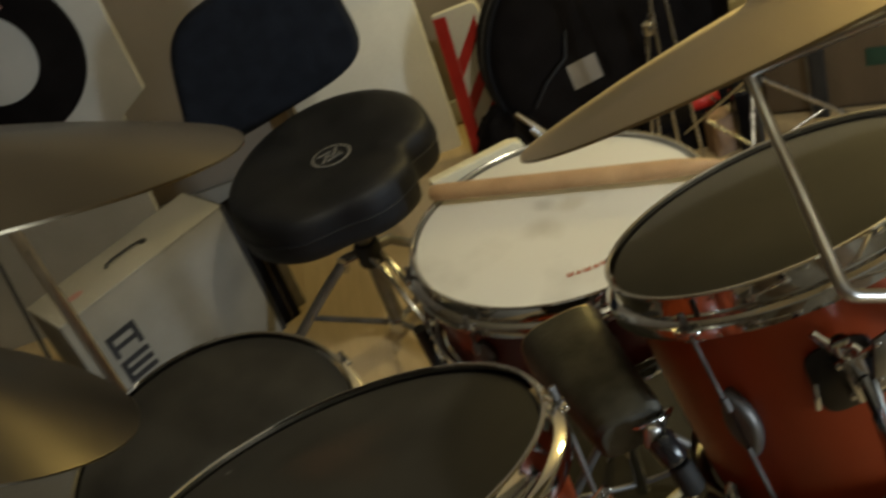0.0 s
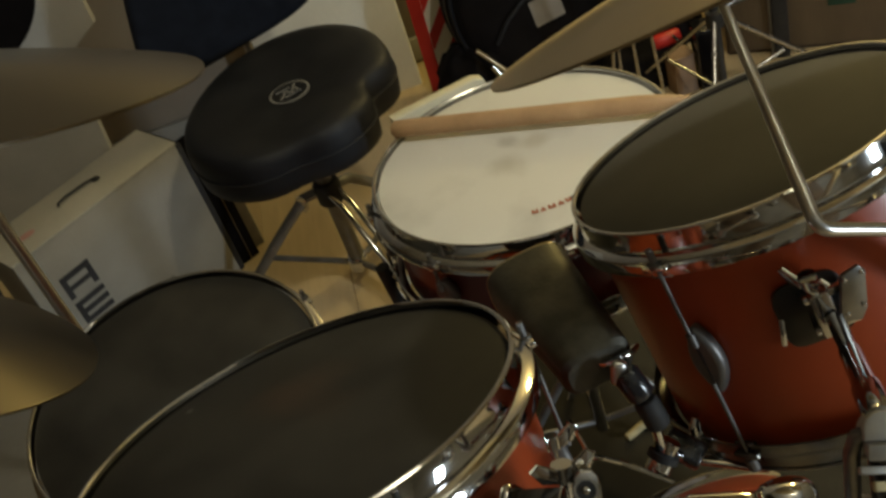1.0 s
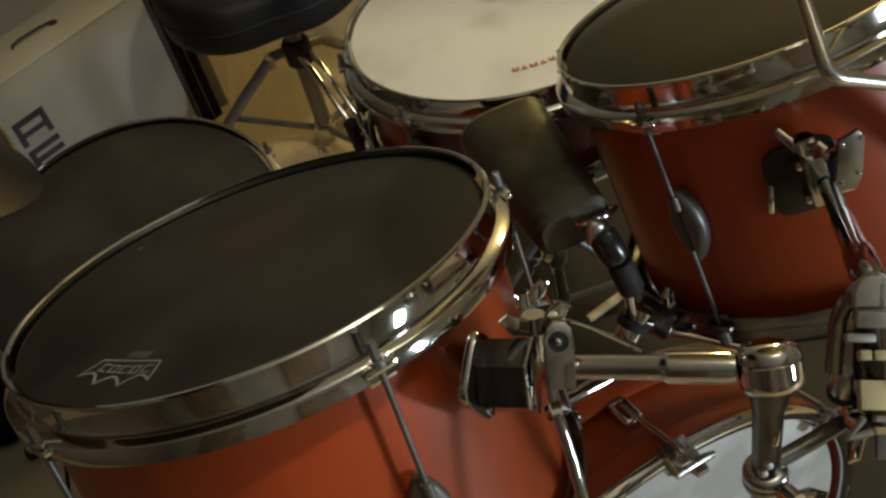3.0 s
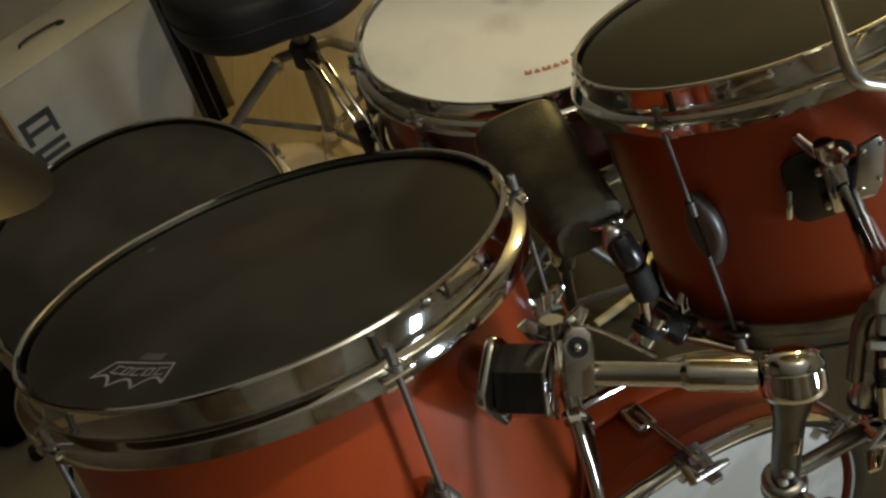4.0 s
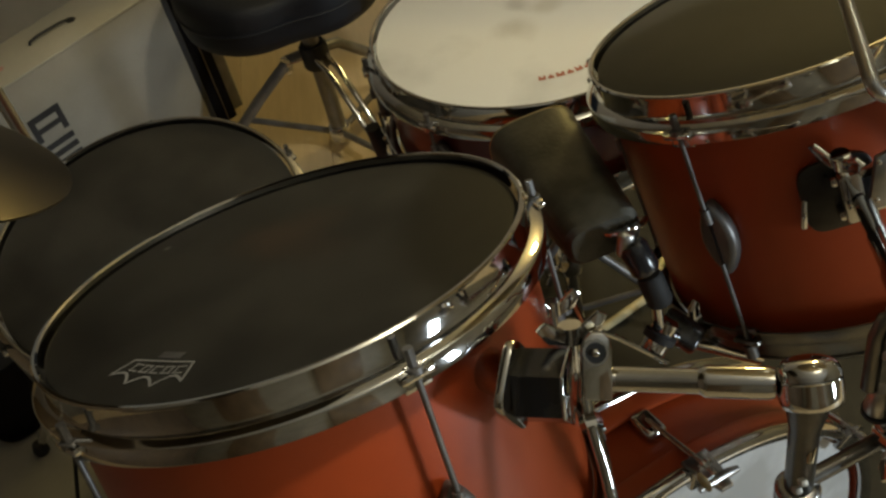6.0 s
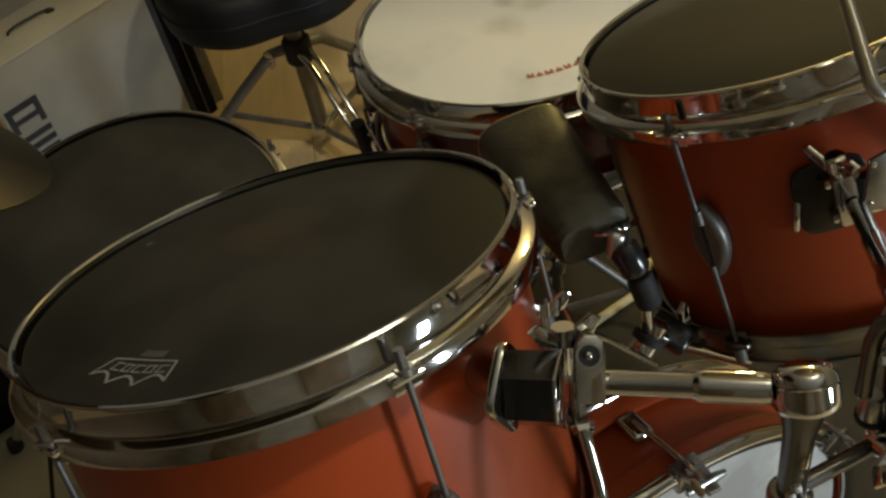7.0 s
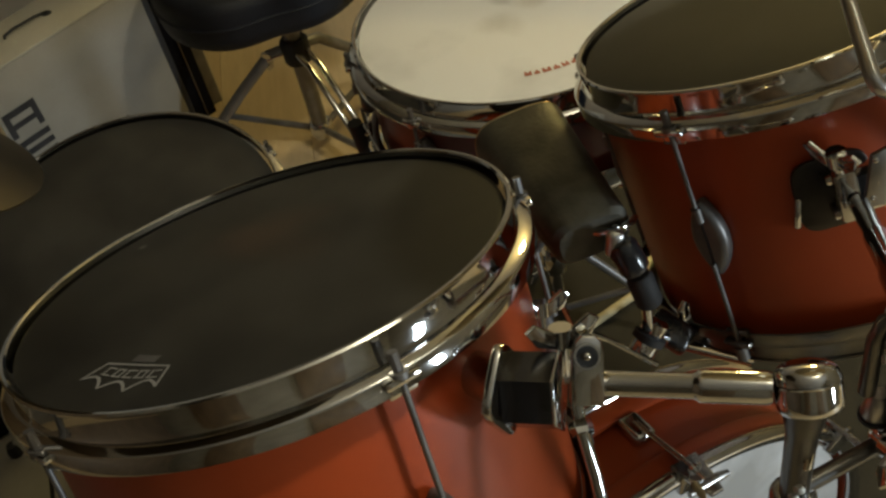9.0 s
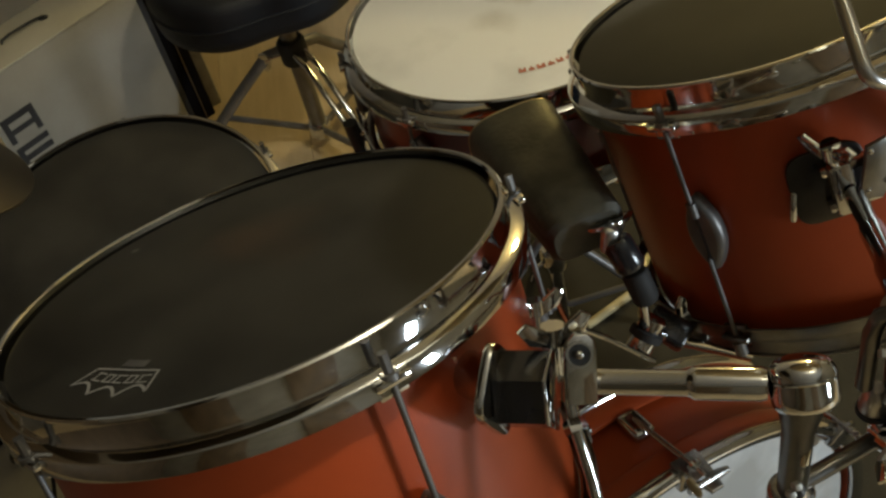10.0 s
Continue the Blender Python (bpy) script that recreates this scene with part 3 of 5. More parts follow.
for i in range(8):
    a = 78 + 45 * i
    m = radial(BR, a, 0)
    rd = tube([m @ Vector((0.020, 0, 0.030)), m @ Vector((0.020, 0, 0.012)), m @ Vector((0.012, 0, -0.055))], [0.0032, 0.0032, 0.0026], 10)
    lathe([(0.0035, 0.014), (0.0075, 0.014), (0.0075, 0.017), (0.0035, 0.017)], 16, True, bm=rd, m=m @ Matrix.Translation((0.020, 0, 0)))
    part("tension_rod", rd, CHROME, bass)
    th = tube([m @ Vector((0.020, -0.021, 0.032)), m @ Vector((0.020, -0.012, 0.031)), m @ Vector((0.020, 0.012, 0.031)), m @ Vector((0.020, 0.021, 0.032))], [0.0026, 0.0040, 0.0040, 0.0026], 10)
    part("tee_handle", th, LUG_METAL, bass)
    cw = plate([(-0.014, -0.010), (0.014, -0.010), (0.011, 0.012), (0.006, 0.030), (-0.006, 0.030), (-0.011, 0.012)], 0.005, m @ Matrix.Translation((0.0165, 0, 0.012)) @ pose(0, 0, 0, 0, 90, 0) @ pose(0, 0, 0, 0, 0, 90), 0.0015)
    block((0.026, 0.024, 0.008), m @ Matrix.Translation((0.008, 0, 0.013)), 0.003, cw, seg=3)
    part("claw", cw, LUG_METAL, bass)
    part("lug", block((0.013, 0.022, 0.030), m @ Matrix.Translation((0.0062, 0, -0.052)), 0.005, seg=3), CHROME, bass)
for s in (-1, 1):
    p = Vector((s * 0.235, -0.16, -0.045))
    q = Vector((s * 0.36, FZ - BZ, 0.05))
    part("spur", tube([p, q], 0.008), CHROME, bass)

# ---- cymbals ----


def cymbal(name, centre, normal, r, label, bell=0.058, grooves=26, metal=BRONZE, rise=0.025, crown=0.018):
    c = thing(name, frame_of(centre, normal), label, "cymbal")
    top = [(0.006, rise + crown), (bell * 0.35, rise + crown * 0.92), (bell * 0.65, rise + crown * 0.68), (bell * 0.86, rise + crown * 0.36), (bell * 0.97, rise + crown * 0.12), (bell * 1.08, rise + 0.0005)]
    n = grooves
    for i in range(n + 1):
        u = i / n
        rr = bell * 1.15 + (r - bell * 1.15) * u
        top.append((rr, rise * (1 - 0.32 * u - 0.68 * u * u) + (0.0002 if i % 2 else 0)))
    bot = [(a, b - 0.0016) for a, b in reversed(top)]
    part("bow", lathe(top + bot, 160, True), metal, c, "bronze cymbal with fine turned grooves", smooth=25)
    part("felt", lathe([(0.006, rise + crown - 0.001), (0.016, rise + crown - 0.001), (0.017, rise + crown + 0.003), (0.016, rise + crown + 0.009), (0.006, rise + crown + 0.009)], 24, True), FELT_AND_GLINT, c)
    w = tube([(0, 0, -0.03), (0, 0, 0.075)], 0.004, 10)
    part("tilter_rod", w, CHROME, c)
    wn = lathe([(0.004, 0.054), (0.009, 0.054), (0.009, 0.064), (0.004, 0.064)], 16, True)
    block((0.034, 0.004, 0.012), Matrix.Translation((0, 0, 0.064)), 0.0018, wn)
    part("wing_nut", wn, CHROME, c)
    return c


right_cymbal = cymbal("cymbal", (0.433, -0.024, 1.259), (-0.165, 0.446, 0.880), 0.23, "bronze crash cymbal tilted over the rack tom", bell=0.070, rise=0.012, crown=0.030)
upper_cymbal = cymbal("cymbal", (-0.198, 0.029, 1.325), (0.221, 0.324, 0.920), 0.254, "bronze cymbal darkened for its dim reflection, tilted steeply above the toms", metal=BRONZE_SHADED)
low_cymbal = cymbal("cymbal", (-0.322, 0.124, 1.121), (0.490, 0.400, 0.775), 0.20, "bronze cymbal tilted above the floor tom", metal=BRONZE_HALF_SHADED)


def cymbal_stand(foot, top, under, label, r=0.009):
    """A straight stand: tripod, post and a boom up to the cymbal."""
    f, t, u = Vector(foot), Vector(top), Vector(under)
    s = thing("cymbal_stand", Matrix.Translation(f), label, "stand")
    part("post", tube([(0, 0, 0.12), t - f], r), STEEL, s)
    part("boom", tube(arc_points(t - f - Vector((0, 0, 0.04)), t - f, u - f, 0.02), r * 0.75), CHROME, s)
    part("collar", tube([t - f - Vector((0, 0, 0.05)), t - f + Vector((0, 0, 0.012))], r * 1.7, 16), CHROME, s)
    for a in (90, 210, 330):
        c, d = math.cos(radians(a)), math.sin(radians(a))
        lg = part("leg", tube([(0.01 * c, 0.01 * d, 0.36), (0.24 * c, 0.24 * d, 0.02)], 0.007), CHROME, s)
        part("rubber_foot", lathe([(0, -0.0), (0.013, 0.0), (0.013, 0.02), (0.009, 0.032), (0, 0.032)], 12, m=Matrix.Translation((0.242 * c, 0.242 * d, 0))), RUBBER, lg)
    return s


def under(c, d=0.05):
    return c.matrix_world @ Vector((0, 0, -d))


# bent rod that carries the cymbal over the rack tom
rod = thing("cymbal_holder", Matrix.Translation((0.46, -0.09, 1.04)), "thin bent chrome cymbal arm clamped beside the rack tom", "cymbal holder")
o = Vector((0.46, -0.09, 1.04))
pts = arc_points(Vector((0.505, -0.085, 1.020)), Vector((0.362, -0.109, 1.101)), Vector((0.372, 0.030, 1.186)), 0.010, 8)
pts += [under(right_cymbal, 0.03)]
part("rod", tube([p - o for p in pts], 0.0044, 14), STEEL, rod)
part("clamp", block((0.03, 0.03, 0.045), Matrix.Translation(Vector((0.51, -0.084, 1.015)) - o), 0.006, seg=3), CHROME, rod)
part("post", tube([Vector((0.51, -0.084, 1.03)) - o, Vector((0.52, 0.05, 0.69)) - o], 0.0095, 16), CHROME, rod)

cymbal_stand((-0.440, 0.755, FZ - 0.012), (-0.440, 0.750, 1.00), under(upper_cymbal, 0.02), "chrome cymbal stand beside the floor tom")
cymbal_stand((-0.62, 0.12, FZ - 0.012), (-0.55, 0.08, 0.95), under(low_cymbal, 0.02), "chrome cymbal stand in front of the floor tom")

# ---- tom mounts ----


nt = near_tom.matrix_world
swap = Matrix(((0, 0, 1, 0), (1, 0, 0, 0), (0, 1, 0, 0), (0, 0, 0, 1)))
J, E1 = Vector((0.178, -0.166, 0.994)), Vector((0.287, -0.211, 1.0005))
d1 = (E1 - J).normalized()
ni = nt.inverted()
BO = Vector((-0.001, -0.005, -0.0015))
bf = ni @ frame_of(J - d1 * 0.044 + BO, d1, (0.0, -0.45, 0.9))
part("bracket_plate", plate(superellipse(0.028, 0.023, 5), 0.006, ni @ frame_of(J - d1 * 0.049 + BO, d1 + Vector((0, -0.12, 0)), (0.0, -0.45, 0.9)), 0.0018), CHROME, near_tom, "chrome mounting plate")
hexo = [(-0.017, -0.0185), (0.008, -0.0205), (0.0225, 0.0), (0.008, 0.0205), (-0.017, 0.0185)]
part("bracket_block", plate(hexo, 0.029, bf, 0.0014), BLACK_CHROME, near_tom, "dark six-sided bracket block")
part("bracket_rim", plate([(x * 1.05, y * 1.05) for x, y in hexo], 0.0022, bf @ Matrix.Translation((0, 0, 0.0285)), 0.0008), CHROME, near_tom)
part("bracket_foot", tube([ni @ (J - d1 * 0.044 + BO), ni @ (J - d1 * 0.066 + BO + Vector((0, 0.02, -0.006)))], 0.014, 16), CHROME, near_tom)

ho = Vector((0.318, -0.188, FZ - 0.012))
holder = thing("tom_stand", Matrix.Translation(ho), "chrome double tom stand before the bass drum", "tom stand")


def hl(p):
    return Vector(p) - ho


def barrel(p, axis, r, h, name="elbow", material=None):
    """A split cylinder with rounded edges and a groove round its middle."""
    return part(name, lathe([(0, -h), (r * 0.62, -h), (r * 0.86, -h * 0.9), (r * 0.97, -h * 0.75), (r, -h * 0.6), (r, -0.0014), (r * 0.93, 0.0), (r, 0.0014), (r, h * 0.6), (r * 0.97, h * 0.75), (r * 0.86, h * 0.9), (r * 0.62, h), (0, h)], 40,
                            m=frame_of(hl(p), axis)), material or CHROME, holder)


FACE, RISE = Vector((0.0, -0.72, 0.69)), Vector((0.1, 0.66, 0.72)).normalized()
cc = Vector((0.1805, -0.1645, 1.003))
part("joint_collar", plate([(-0.0085, -0.019), (0.0085, -0.019), (0.0085, 0.010), (0.0070, 0.016), (0.0035, 0.0195), (-0.0035, 0.0195), (-0.0070, 0.016), (-0.0085, 0.010)], 0.020, frame_of(hl(cc - FACE * 0.010), FACE, d1), 0.0014), CHROME, holder)
sc = frame_of(hl(cc + FACE * 0.0101 + RISE * 0.0085), FACE)
js = part("joint_screw", lathe([(0.0058, -0.001), (0.0062, 0.0008), (0.0074, 0.0008), (0.0078, -0.001)], 28, True, m=sc), CHROME, holder)
# Flat black disc gives the screw's recess its shade
part("recess_shade", lathe([(0, 0.0004), (0.0058, 0.0004), (0.0058, -0.001), (0, -0.001)], 24, m=sc), RUBBER, js)
part("screw_core", lathe([(0, 0.0022), (0.0014, 0.0020), (0.0022, 0.0012), (0.0022, 0.0), (0, 0.0)], 16, m=sc), CHROME, js)
ML = (E1 - J).length
part("arm", lathe([(0, 0.004), (0.0072, 0.004), (0.0072, ML * 0.50), (0.0078, ML * 0.515), (0.0090, ML * 0.53), (0.0092, ML * 0.55), (0.0092, ML * 0.82), (0.0082, ML * 0.85), (0, ML * 0.85)], 32, m=frame_of(hl(J), d1)), CHROME, holder)
em = frame_of(hl(E1), (0.10, 0.62, 0.78))
part("elbow", lathe([(0, -0.0135), (0.0110, -0.0135), (0.0150, -0.0122), (0.0170, -0.0095), (0.0175, -0.006), (0.0175, 0.0030), (0.0166, 0.0040), (0.0175, 0.0050), (0.0172, 0.0075), (0.0160, 0.0105), (0.0135, 0.0130), (0.0095, 0.0146), (0.0045, 0.0153), (0, 0.0155)], 48, m=em), CHROME, holder, "domed chrome elbow with a seam")
D1 = Vector((0.288, -0.200, 0.745))
part("post", tube([hl(E1.lerp(D1, 0.04)), hl(E1.lerp(D1, 0.10)), hl(E1.lerp(D1, 0.16)), hl(E1.lerp(D1, 0.5)), hl(D1)], [0.0125, 0.0115, 0.0090, 0.0085, 0.0085], 24), SHADED_CHROME, holder)
# Small chrome bits in bronze and pale metal: glints put into their colour
part("lock_wing", plate(superellipse(0.0026, 0.0065, 2.4, 24), 0.0025, frame_of(hl((0.2262, -0.2135, 0.9352)), (-0.2, -0.75, 0.6), (1, 0, 0.5)), 0.001), BRONZE, holder, "locking wing in bronze for its golden glint")
part("spring_pin", tube([hl((0.2861, -0.2196, 0.9369)), hl((0.2890, -0.2145, 0.9462)), hl((0.2923, -0.2145, 0.9469)), hl((0.2877, -0.2196, 0.9372))], 0.0013, 8), BRONZE, holder, "bent spring pin in bronze for its golden glint")
for x, z in ((0, 0), (-0.003, -0.007)):
    part("glint_nut", block((0.0050, 0.0045, 0.006), frame_of(hl((0.2802, -0.2238, 0.9285)) + Vector((x, -0.002, z)), (0.2, -0.8, 0.55)), 0.0015), PALE_CHROME, holder)
P1 = E1.lerp(D1, 0.46)
barrel(P1, D1 - E1, 0.0140, 0.010, "memory_clamp", LUG_METAL)
wing_bolt(frame_of(hl(P1), (0.30, -0.9, 0.15)), 0.017, holder)

rt = right_tom.matrix_world
rb = radial(0.1521, -101.0, -0.096)
part("bracket_plate", plate(superellipse(0.027, 0.028, 4.5), 0.004, rb @ Matrix.Translation((0, -0.010, -0.002)) @ swap, 0.0012), SHADED_CHROME, right_tom, "dark reflecting mounting plate")
part("plate_edge", block((0.006, 0.005, 0.024), rb @ Matrix.Translation((0.003, -0.0375, -0.010)) @ pose(0, 0, 0, -14, 0, 0), 0.002), CHROME, right_tom)
rbk = block((0.020, 0.016, 0.038), rb @ Matrix.Translation((0.013, -0.004, 0)), 0.0025, seg=2)
block((0.010, 0.036, 0.007), rb @ Matrix.Translation((0.011, 0.002, 0.013)), 0.002, rbk)
block((0.010, 0.036, 0.007), rb @ Matrix.Translation((0.011, 0.002, -0.015)), 0.002, rbk)
part("bracket_block", rbk, CHROME, right_tom)
wm = rb @ Matrix.Translation((0.020, 0.0175, 0.010)) @ pose(0, 0, 0, -12, 10, 16)
wing = part("bracket_wing", plate([(-0.0105, -0.022), (0.0070, -0.025), (0.0115, -0.016), (0.0115, 0.016), (0.0060, 0.022), (-0.0085, 0.018)], 0.004, wm @ swap, 0.0014), DIM_CHROME, right_tom)
for y, z in ((-0.006, 0.014), (0.0075, 0.0165), (0.0080, -0.012), (-0.005, -0.016)):
    part("rivet", lathe([(0, 0.0058), (0.0012, 0.0055), (0.0021, 0.0046), (0.0023, 0.0036), (0, 0.0036)], 12, m=wm @ Matrix.Translation((0, y, z)) @ swap), CHROME, wing)
wing_bolt(rb @ Matrix.Translation((0.016, -0.006, 0.012)) @ pose(0, 0, 0, 12, 14, 40), 0.016, right_tom, s=1.0)
RJ = rt @ (rb @ Vector((0.026, 0.0, -0.004)))
E2 = Vector((0.360, -0.187, 1.000))
SIDE0 = Vector((0.958, -0.205, -0.20)).normalized()
part("arm", tube([hl(RJ), hl(RJ.lerp(E2, 0.30)), hl(RJ.lerp(E2, 0.34)), hl(RJ.lerp(E2, 0.62)), hl(RJ.lerp(E2, 0.66)), hl(RJ.lerp(E2, 0.90))], [0.0068, 0.0068, 0.0082, 0.0082, 0.0100, 0.0100], 24), CHROME, holder)
NC = Vector((-0.10, -0.66, 0.74)).normalized()
cap = frame_of(hl((0.3590, -0.1858, 1.0012)), NC, SIDE0)
tomb = [(0.0116, -0.0052)] + [(0.0116 * math.cos(radians(9 * k)), 0.0008 + 0.0116 * math.sin(radians(9 * k))) for k in range(21)] + [(-0.0116, -0.0052)]
part("elbow", plate(tomb, 0.022, cap @ Matrix.Translation((0, 0, -0.021)), 0.0011), PALE_CHROME, holder, "elbow with a flat round-topped end cap")
part("cap_seam", block((0.0012, 0.014, 0.001), cap @ Matrix.Translation((0.0035, 0.001, 0.0008)), 0), LUG_METAL, holder)
part("elbow_plate", block((0.0185, 0.0105, 0.012), cap @ Matrix.Translation((-0.001, -0.0102, -0.0055)) @ pose(0, 0, 0, 24, 0, 0), 0.0012), PALE_CHROME, holder)
D2 = Vector((0.360, -0.187, 0.884))
part("post", tube([hl(E2 + Vector((0, 0.011, -0.010))), hl(E2.lerp(D2, 0.5) + Vector((0, 0.006, 0))), hl(D2)], 0.0075, 24), SHADED_CHROME, holder)


# Clamp stack: cream and yellow blocks are chrome reflections put into colour
for nm, place, facing, w, h, metal, words in (
        ("nut_plate", (0.3485, -0.1940, 0.9799), (0.1, -0.6, 0.79), 0.0172, 0.0049, PALE_CHROME, ""),
        ("pale_glint", (0.3497, -0.1989, 0.9694), (0.1, -0.6, 0.79), 0.0071, 0.0059, FELT_AND_GLINT, ""),
        ("pale_glint", (0.3575, -0.2008, 0.9681), (0.1, -0.6, 0.79), 0.0071, 0.0059, FELT_AND_GLINT, ""),
        ("yellow_glint_block", (0.3520, -0.2103, 0.9442), (0.15, -0.62, 0.77), 0.0187, 0.0175, FELT_AND_GLINT, "clamp face coloured for its yellow reflection"),
        ("cream_glint_plate", (0.3576, -0.2183, 0.9286), (0.1, -0.6, 0.79), 0.0166, 0.0040, PALE_CHROME, ""),
        ("cream_glint_plate", (0.3585, -0.2218, 0.9205), (0.1, -0.6, 0.79), 0.0190, 0.0045, FELT_AND_GLINT, ""),
        ("end_box", (0.3590, -0.2225, 0.9040), (0.1, -0.75, 0.65), 0.0180, 0.0160, GREY_TUBE, "")):
    fm = frame_of(hl(place), facing, SIDE0)
    part(nm, block((w, h, 0.006), fm @ Matrix.Translation((0, 0, -0.003)), 0.0009), metal, holder, words)
part("clamp_body", tube([hl((0.3560, -0.1840, 0.984)), hl((0.3580, -0.1960, 0.945)), hl((0.3620, -0.2050, 0.897))], 0.0075, 16), SHADED_CHROME, holder)
barrel((0.360, -0.187, 0.895), UP, 0.0150, 0.012, "memory_clamp")
lv = Vector((0.3790, -0.2025, 0.9560))
part("locking_plate", block((0.0200, 0.094, 0.006), frame_of(hl(lv), (-0.05, -0.80, 0.60), SIDE0) @ pose(0, 0, 0, 0, 0, 9), 0.0018), GREY_TUBE, holder, "dull grey locking lever")
part("drop_tube", tube([hl((0.3560, -0.180, 0.998)), hl((0.3470, -0.176, 0.992)), hl((0.3425, -0.177, 0.980)), hl((0.3413, -0.179, 0.935))], 0.0052, 20), DIM_CHROME, holder)
cf = Matrix.Translation(hl((0.3480, -0.181, 0.921)))
part("cone_foot", lathe([(0, -0.010), (0.0078, -0.010), (0.0088, -0.008), (0.0088, -0.004), (0.0064, 0.010), (0.0048, 0.012), (0, 0.012)], 36, m=cf), STEEL, holder)
part("foot_ring", lathe([(0.0086, -0.012), (0.0100, -0.011), (0.0100, -0.008), (0.0086, -0.007)], 36, True, m=cf), RUBBER, holder)
# Bent clip toned pale in place of a white glint
part("spring_clip", tube([hl(p) for p in ((0.3433, -0.2147, 0.9315), (0.3330, -0.2180, 0.9200), (0.3471, -0.2195, 0.9221))], 0.0022, 8), PALE_CHROME, holder, "bent clip toned pale for its glint")
part("cross_bar", tube([hl((0.360, -0.187, 0.893)), hl((0.2875, -0.2062, 0.893))], 0.0055, 16), DIM_CHROME, holder)
wing_bolt(frame_of(hl((0.347, -0.186, 0.897)), (0.10, -0.90, 0.35), (0.75, 0.2, 0.6)), 0.012, holder)
part("bolt_knob", lathe([(0, -0.006), (0.0065, -0.006), (0.0075, -0.004), (0.0075, 0.005), (0.006, 0.007), (0, 0.007)], 20, m=frame_of(hl((0.362, -0.203, 0.910)), (0.2, -0.8, 0.5))), RUBBER, holder)
part("holder_block", block((0.105, 0.042, 0.050), Matrix.Translation(hl((0.318, -0.188, 0.735))), 0.010, seg=4), CHROME, holder)
part("main_post", tube([hl((0.318, -0.188, 0.72)), hl((0.318, -0.188, FZ + 0.06))], 0.0125, 24), CHROME, holder)
barrel((0.318, -0.188, 0.44), UP, 0.0185, 0.03, "post_collar")
for a in (200, 320, 80):
    c, s = math.cos(radians(a)), math.sin(radians(a))
    b0 = Vector((0.318, -0.188, 0))
    r1 = 0.26 if a != 80 else 0.10
    lg = part("leg", tube([hl(b0 + Vector((0.014 * c, 0.014 * s, 0.40))), hl(b0 + Vector((r1 * c, r1 * s, FZ + 0.008)))], 0.0075, 14), CHROME, holder)
    part("rubber_foot", lathe([(0, -0.02), (0.013, -0.02), (0.013, 0.0), (0.009, 0.014), (0, 0.014)], 14, m=Matrix.Translation(hl(b0 + Vector((r1 * c, r1 * s, FZ + 0.008))))), RUBBER, lg)

# key rod with a wing end hanging from the bracket of the near tom
kb = nt.inverted()
part("key_rod", tube([kb @ Vector(p) for p in ((0.172, -0.168, 0.980), (0.171, -0.180, 0.968), (0.172, -0.198, 0.950), (0.172, -0.218, 0.920), (0.164, -0.240, 0.880))], 0.0036, 12), CHROME, near_tom)
part("key_nut", lathe([(0, -0.004), (0.0065, -0.004), (0.0070, 0.0), (0.0065, 0.004), (0, 0.004)], 6, m=frame_of(kb @ Vector((0.171, -0.178, 0.970)), (0, -0.6, -0.5))), CHROME, near_tom)
kt = kb.to_3x3()
wing_bolt(frame_of(kb @ Vector((0.170, -0.150, 0.985)), kt @ Vector((0.10, 0.35, 0.93)), kt @ Vector((1, 0.1, -0.15))), 0.020, near_tom, s=1.0)
wing_bolt(frame_of(kb @ Vector((0.172, -0.060, 0.905)), kt @ Vector((0.10, 0.45, 0.85)), kt @ Vector((0.9, 0.3, 0.1))), 0.022, near_tom, s=0.95)

# ---- cowbell ----
cb0, cb1 = Vector((0.234, 0.034, 0.900)), Vector((0.212, 0.186, 0.884))
cow = thing("cowbell", frame_of(cb0, cb1 - cb0, (1, 0.1, 0.05)), "dark grey steel cowbell clamped between the toms", "cowbell")
LB = (cb1 - cb0).length
bm = bmesh.new()
rings = []
for t, inner in ((0.0, 0), (0.03, 0), (0.5, 0), (0.985, 0), (1.0, 0), (1.0, 1), (0.5, 1), (0.03, 1)):
    a, b = 0.031 + 0.010 * t - 0.0014 * inner, 0.020 + 0.012 * t - 0.0014 * inner
    if t == 0:
        a, b = a - 0.004, b - 0.004
    rings.append([bm.verts.new((x, y, t * LB)) for x, y in superellipse(a, b, 3.4, 48)])
for p, q in zip(rings, rings[1:]):
    for i in range(48):
        bm.faces.new((p[i], p[(i + 1) % 48], q[(i + 1) % 48], q[i]))
bm.faces.new(rings[0])
bm.faces.new(rings[-1])
bmesh.ops.recalc_face_normals(bm, faces=bm.faces)
part("bell", bm, COWBELL, cow)
# Rim in bronze: the yellow edge highlight is put into its colour
part("mouth_rim", tube([Vector((x, y, LB + 0.0005)) for x, y in superellipse(0.0405, 0.0315, 3.4, 48)] + [Vector((*superellipse(0.0405, 0.0315, 3.4, 48)[0], LB + 0.0005))], 0.0012, 8, cap=False), BRONZE, cow, "mouth rim in bronze for its yellow highlight")
for k in (-1, 1):
    part("side_seam", tube([(0.0305 * k, 0, 0.006), (0.0402 * k, 0, LB - 0.004)], 0.0011, 8), LUG_DULL, cow)
ci = cow.matrix_world.inverted()
ct = ci.to_3x3()
part("ear", block((0.014, 0.010, 0.022), frame_of(ci @ Vector((0.246, 0.018, 0.905)), (0.3, -0.9, 0.1)), 0.005, seg=3), STEEL, cow)
wing_bolt(frame_of(ci @ Vector((0.252, 0.020, 0.908)), (0.1, 0.3, 0.95)), 0.006, cow, s=0.9)
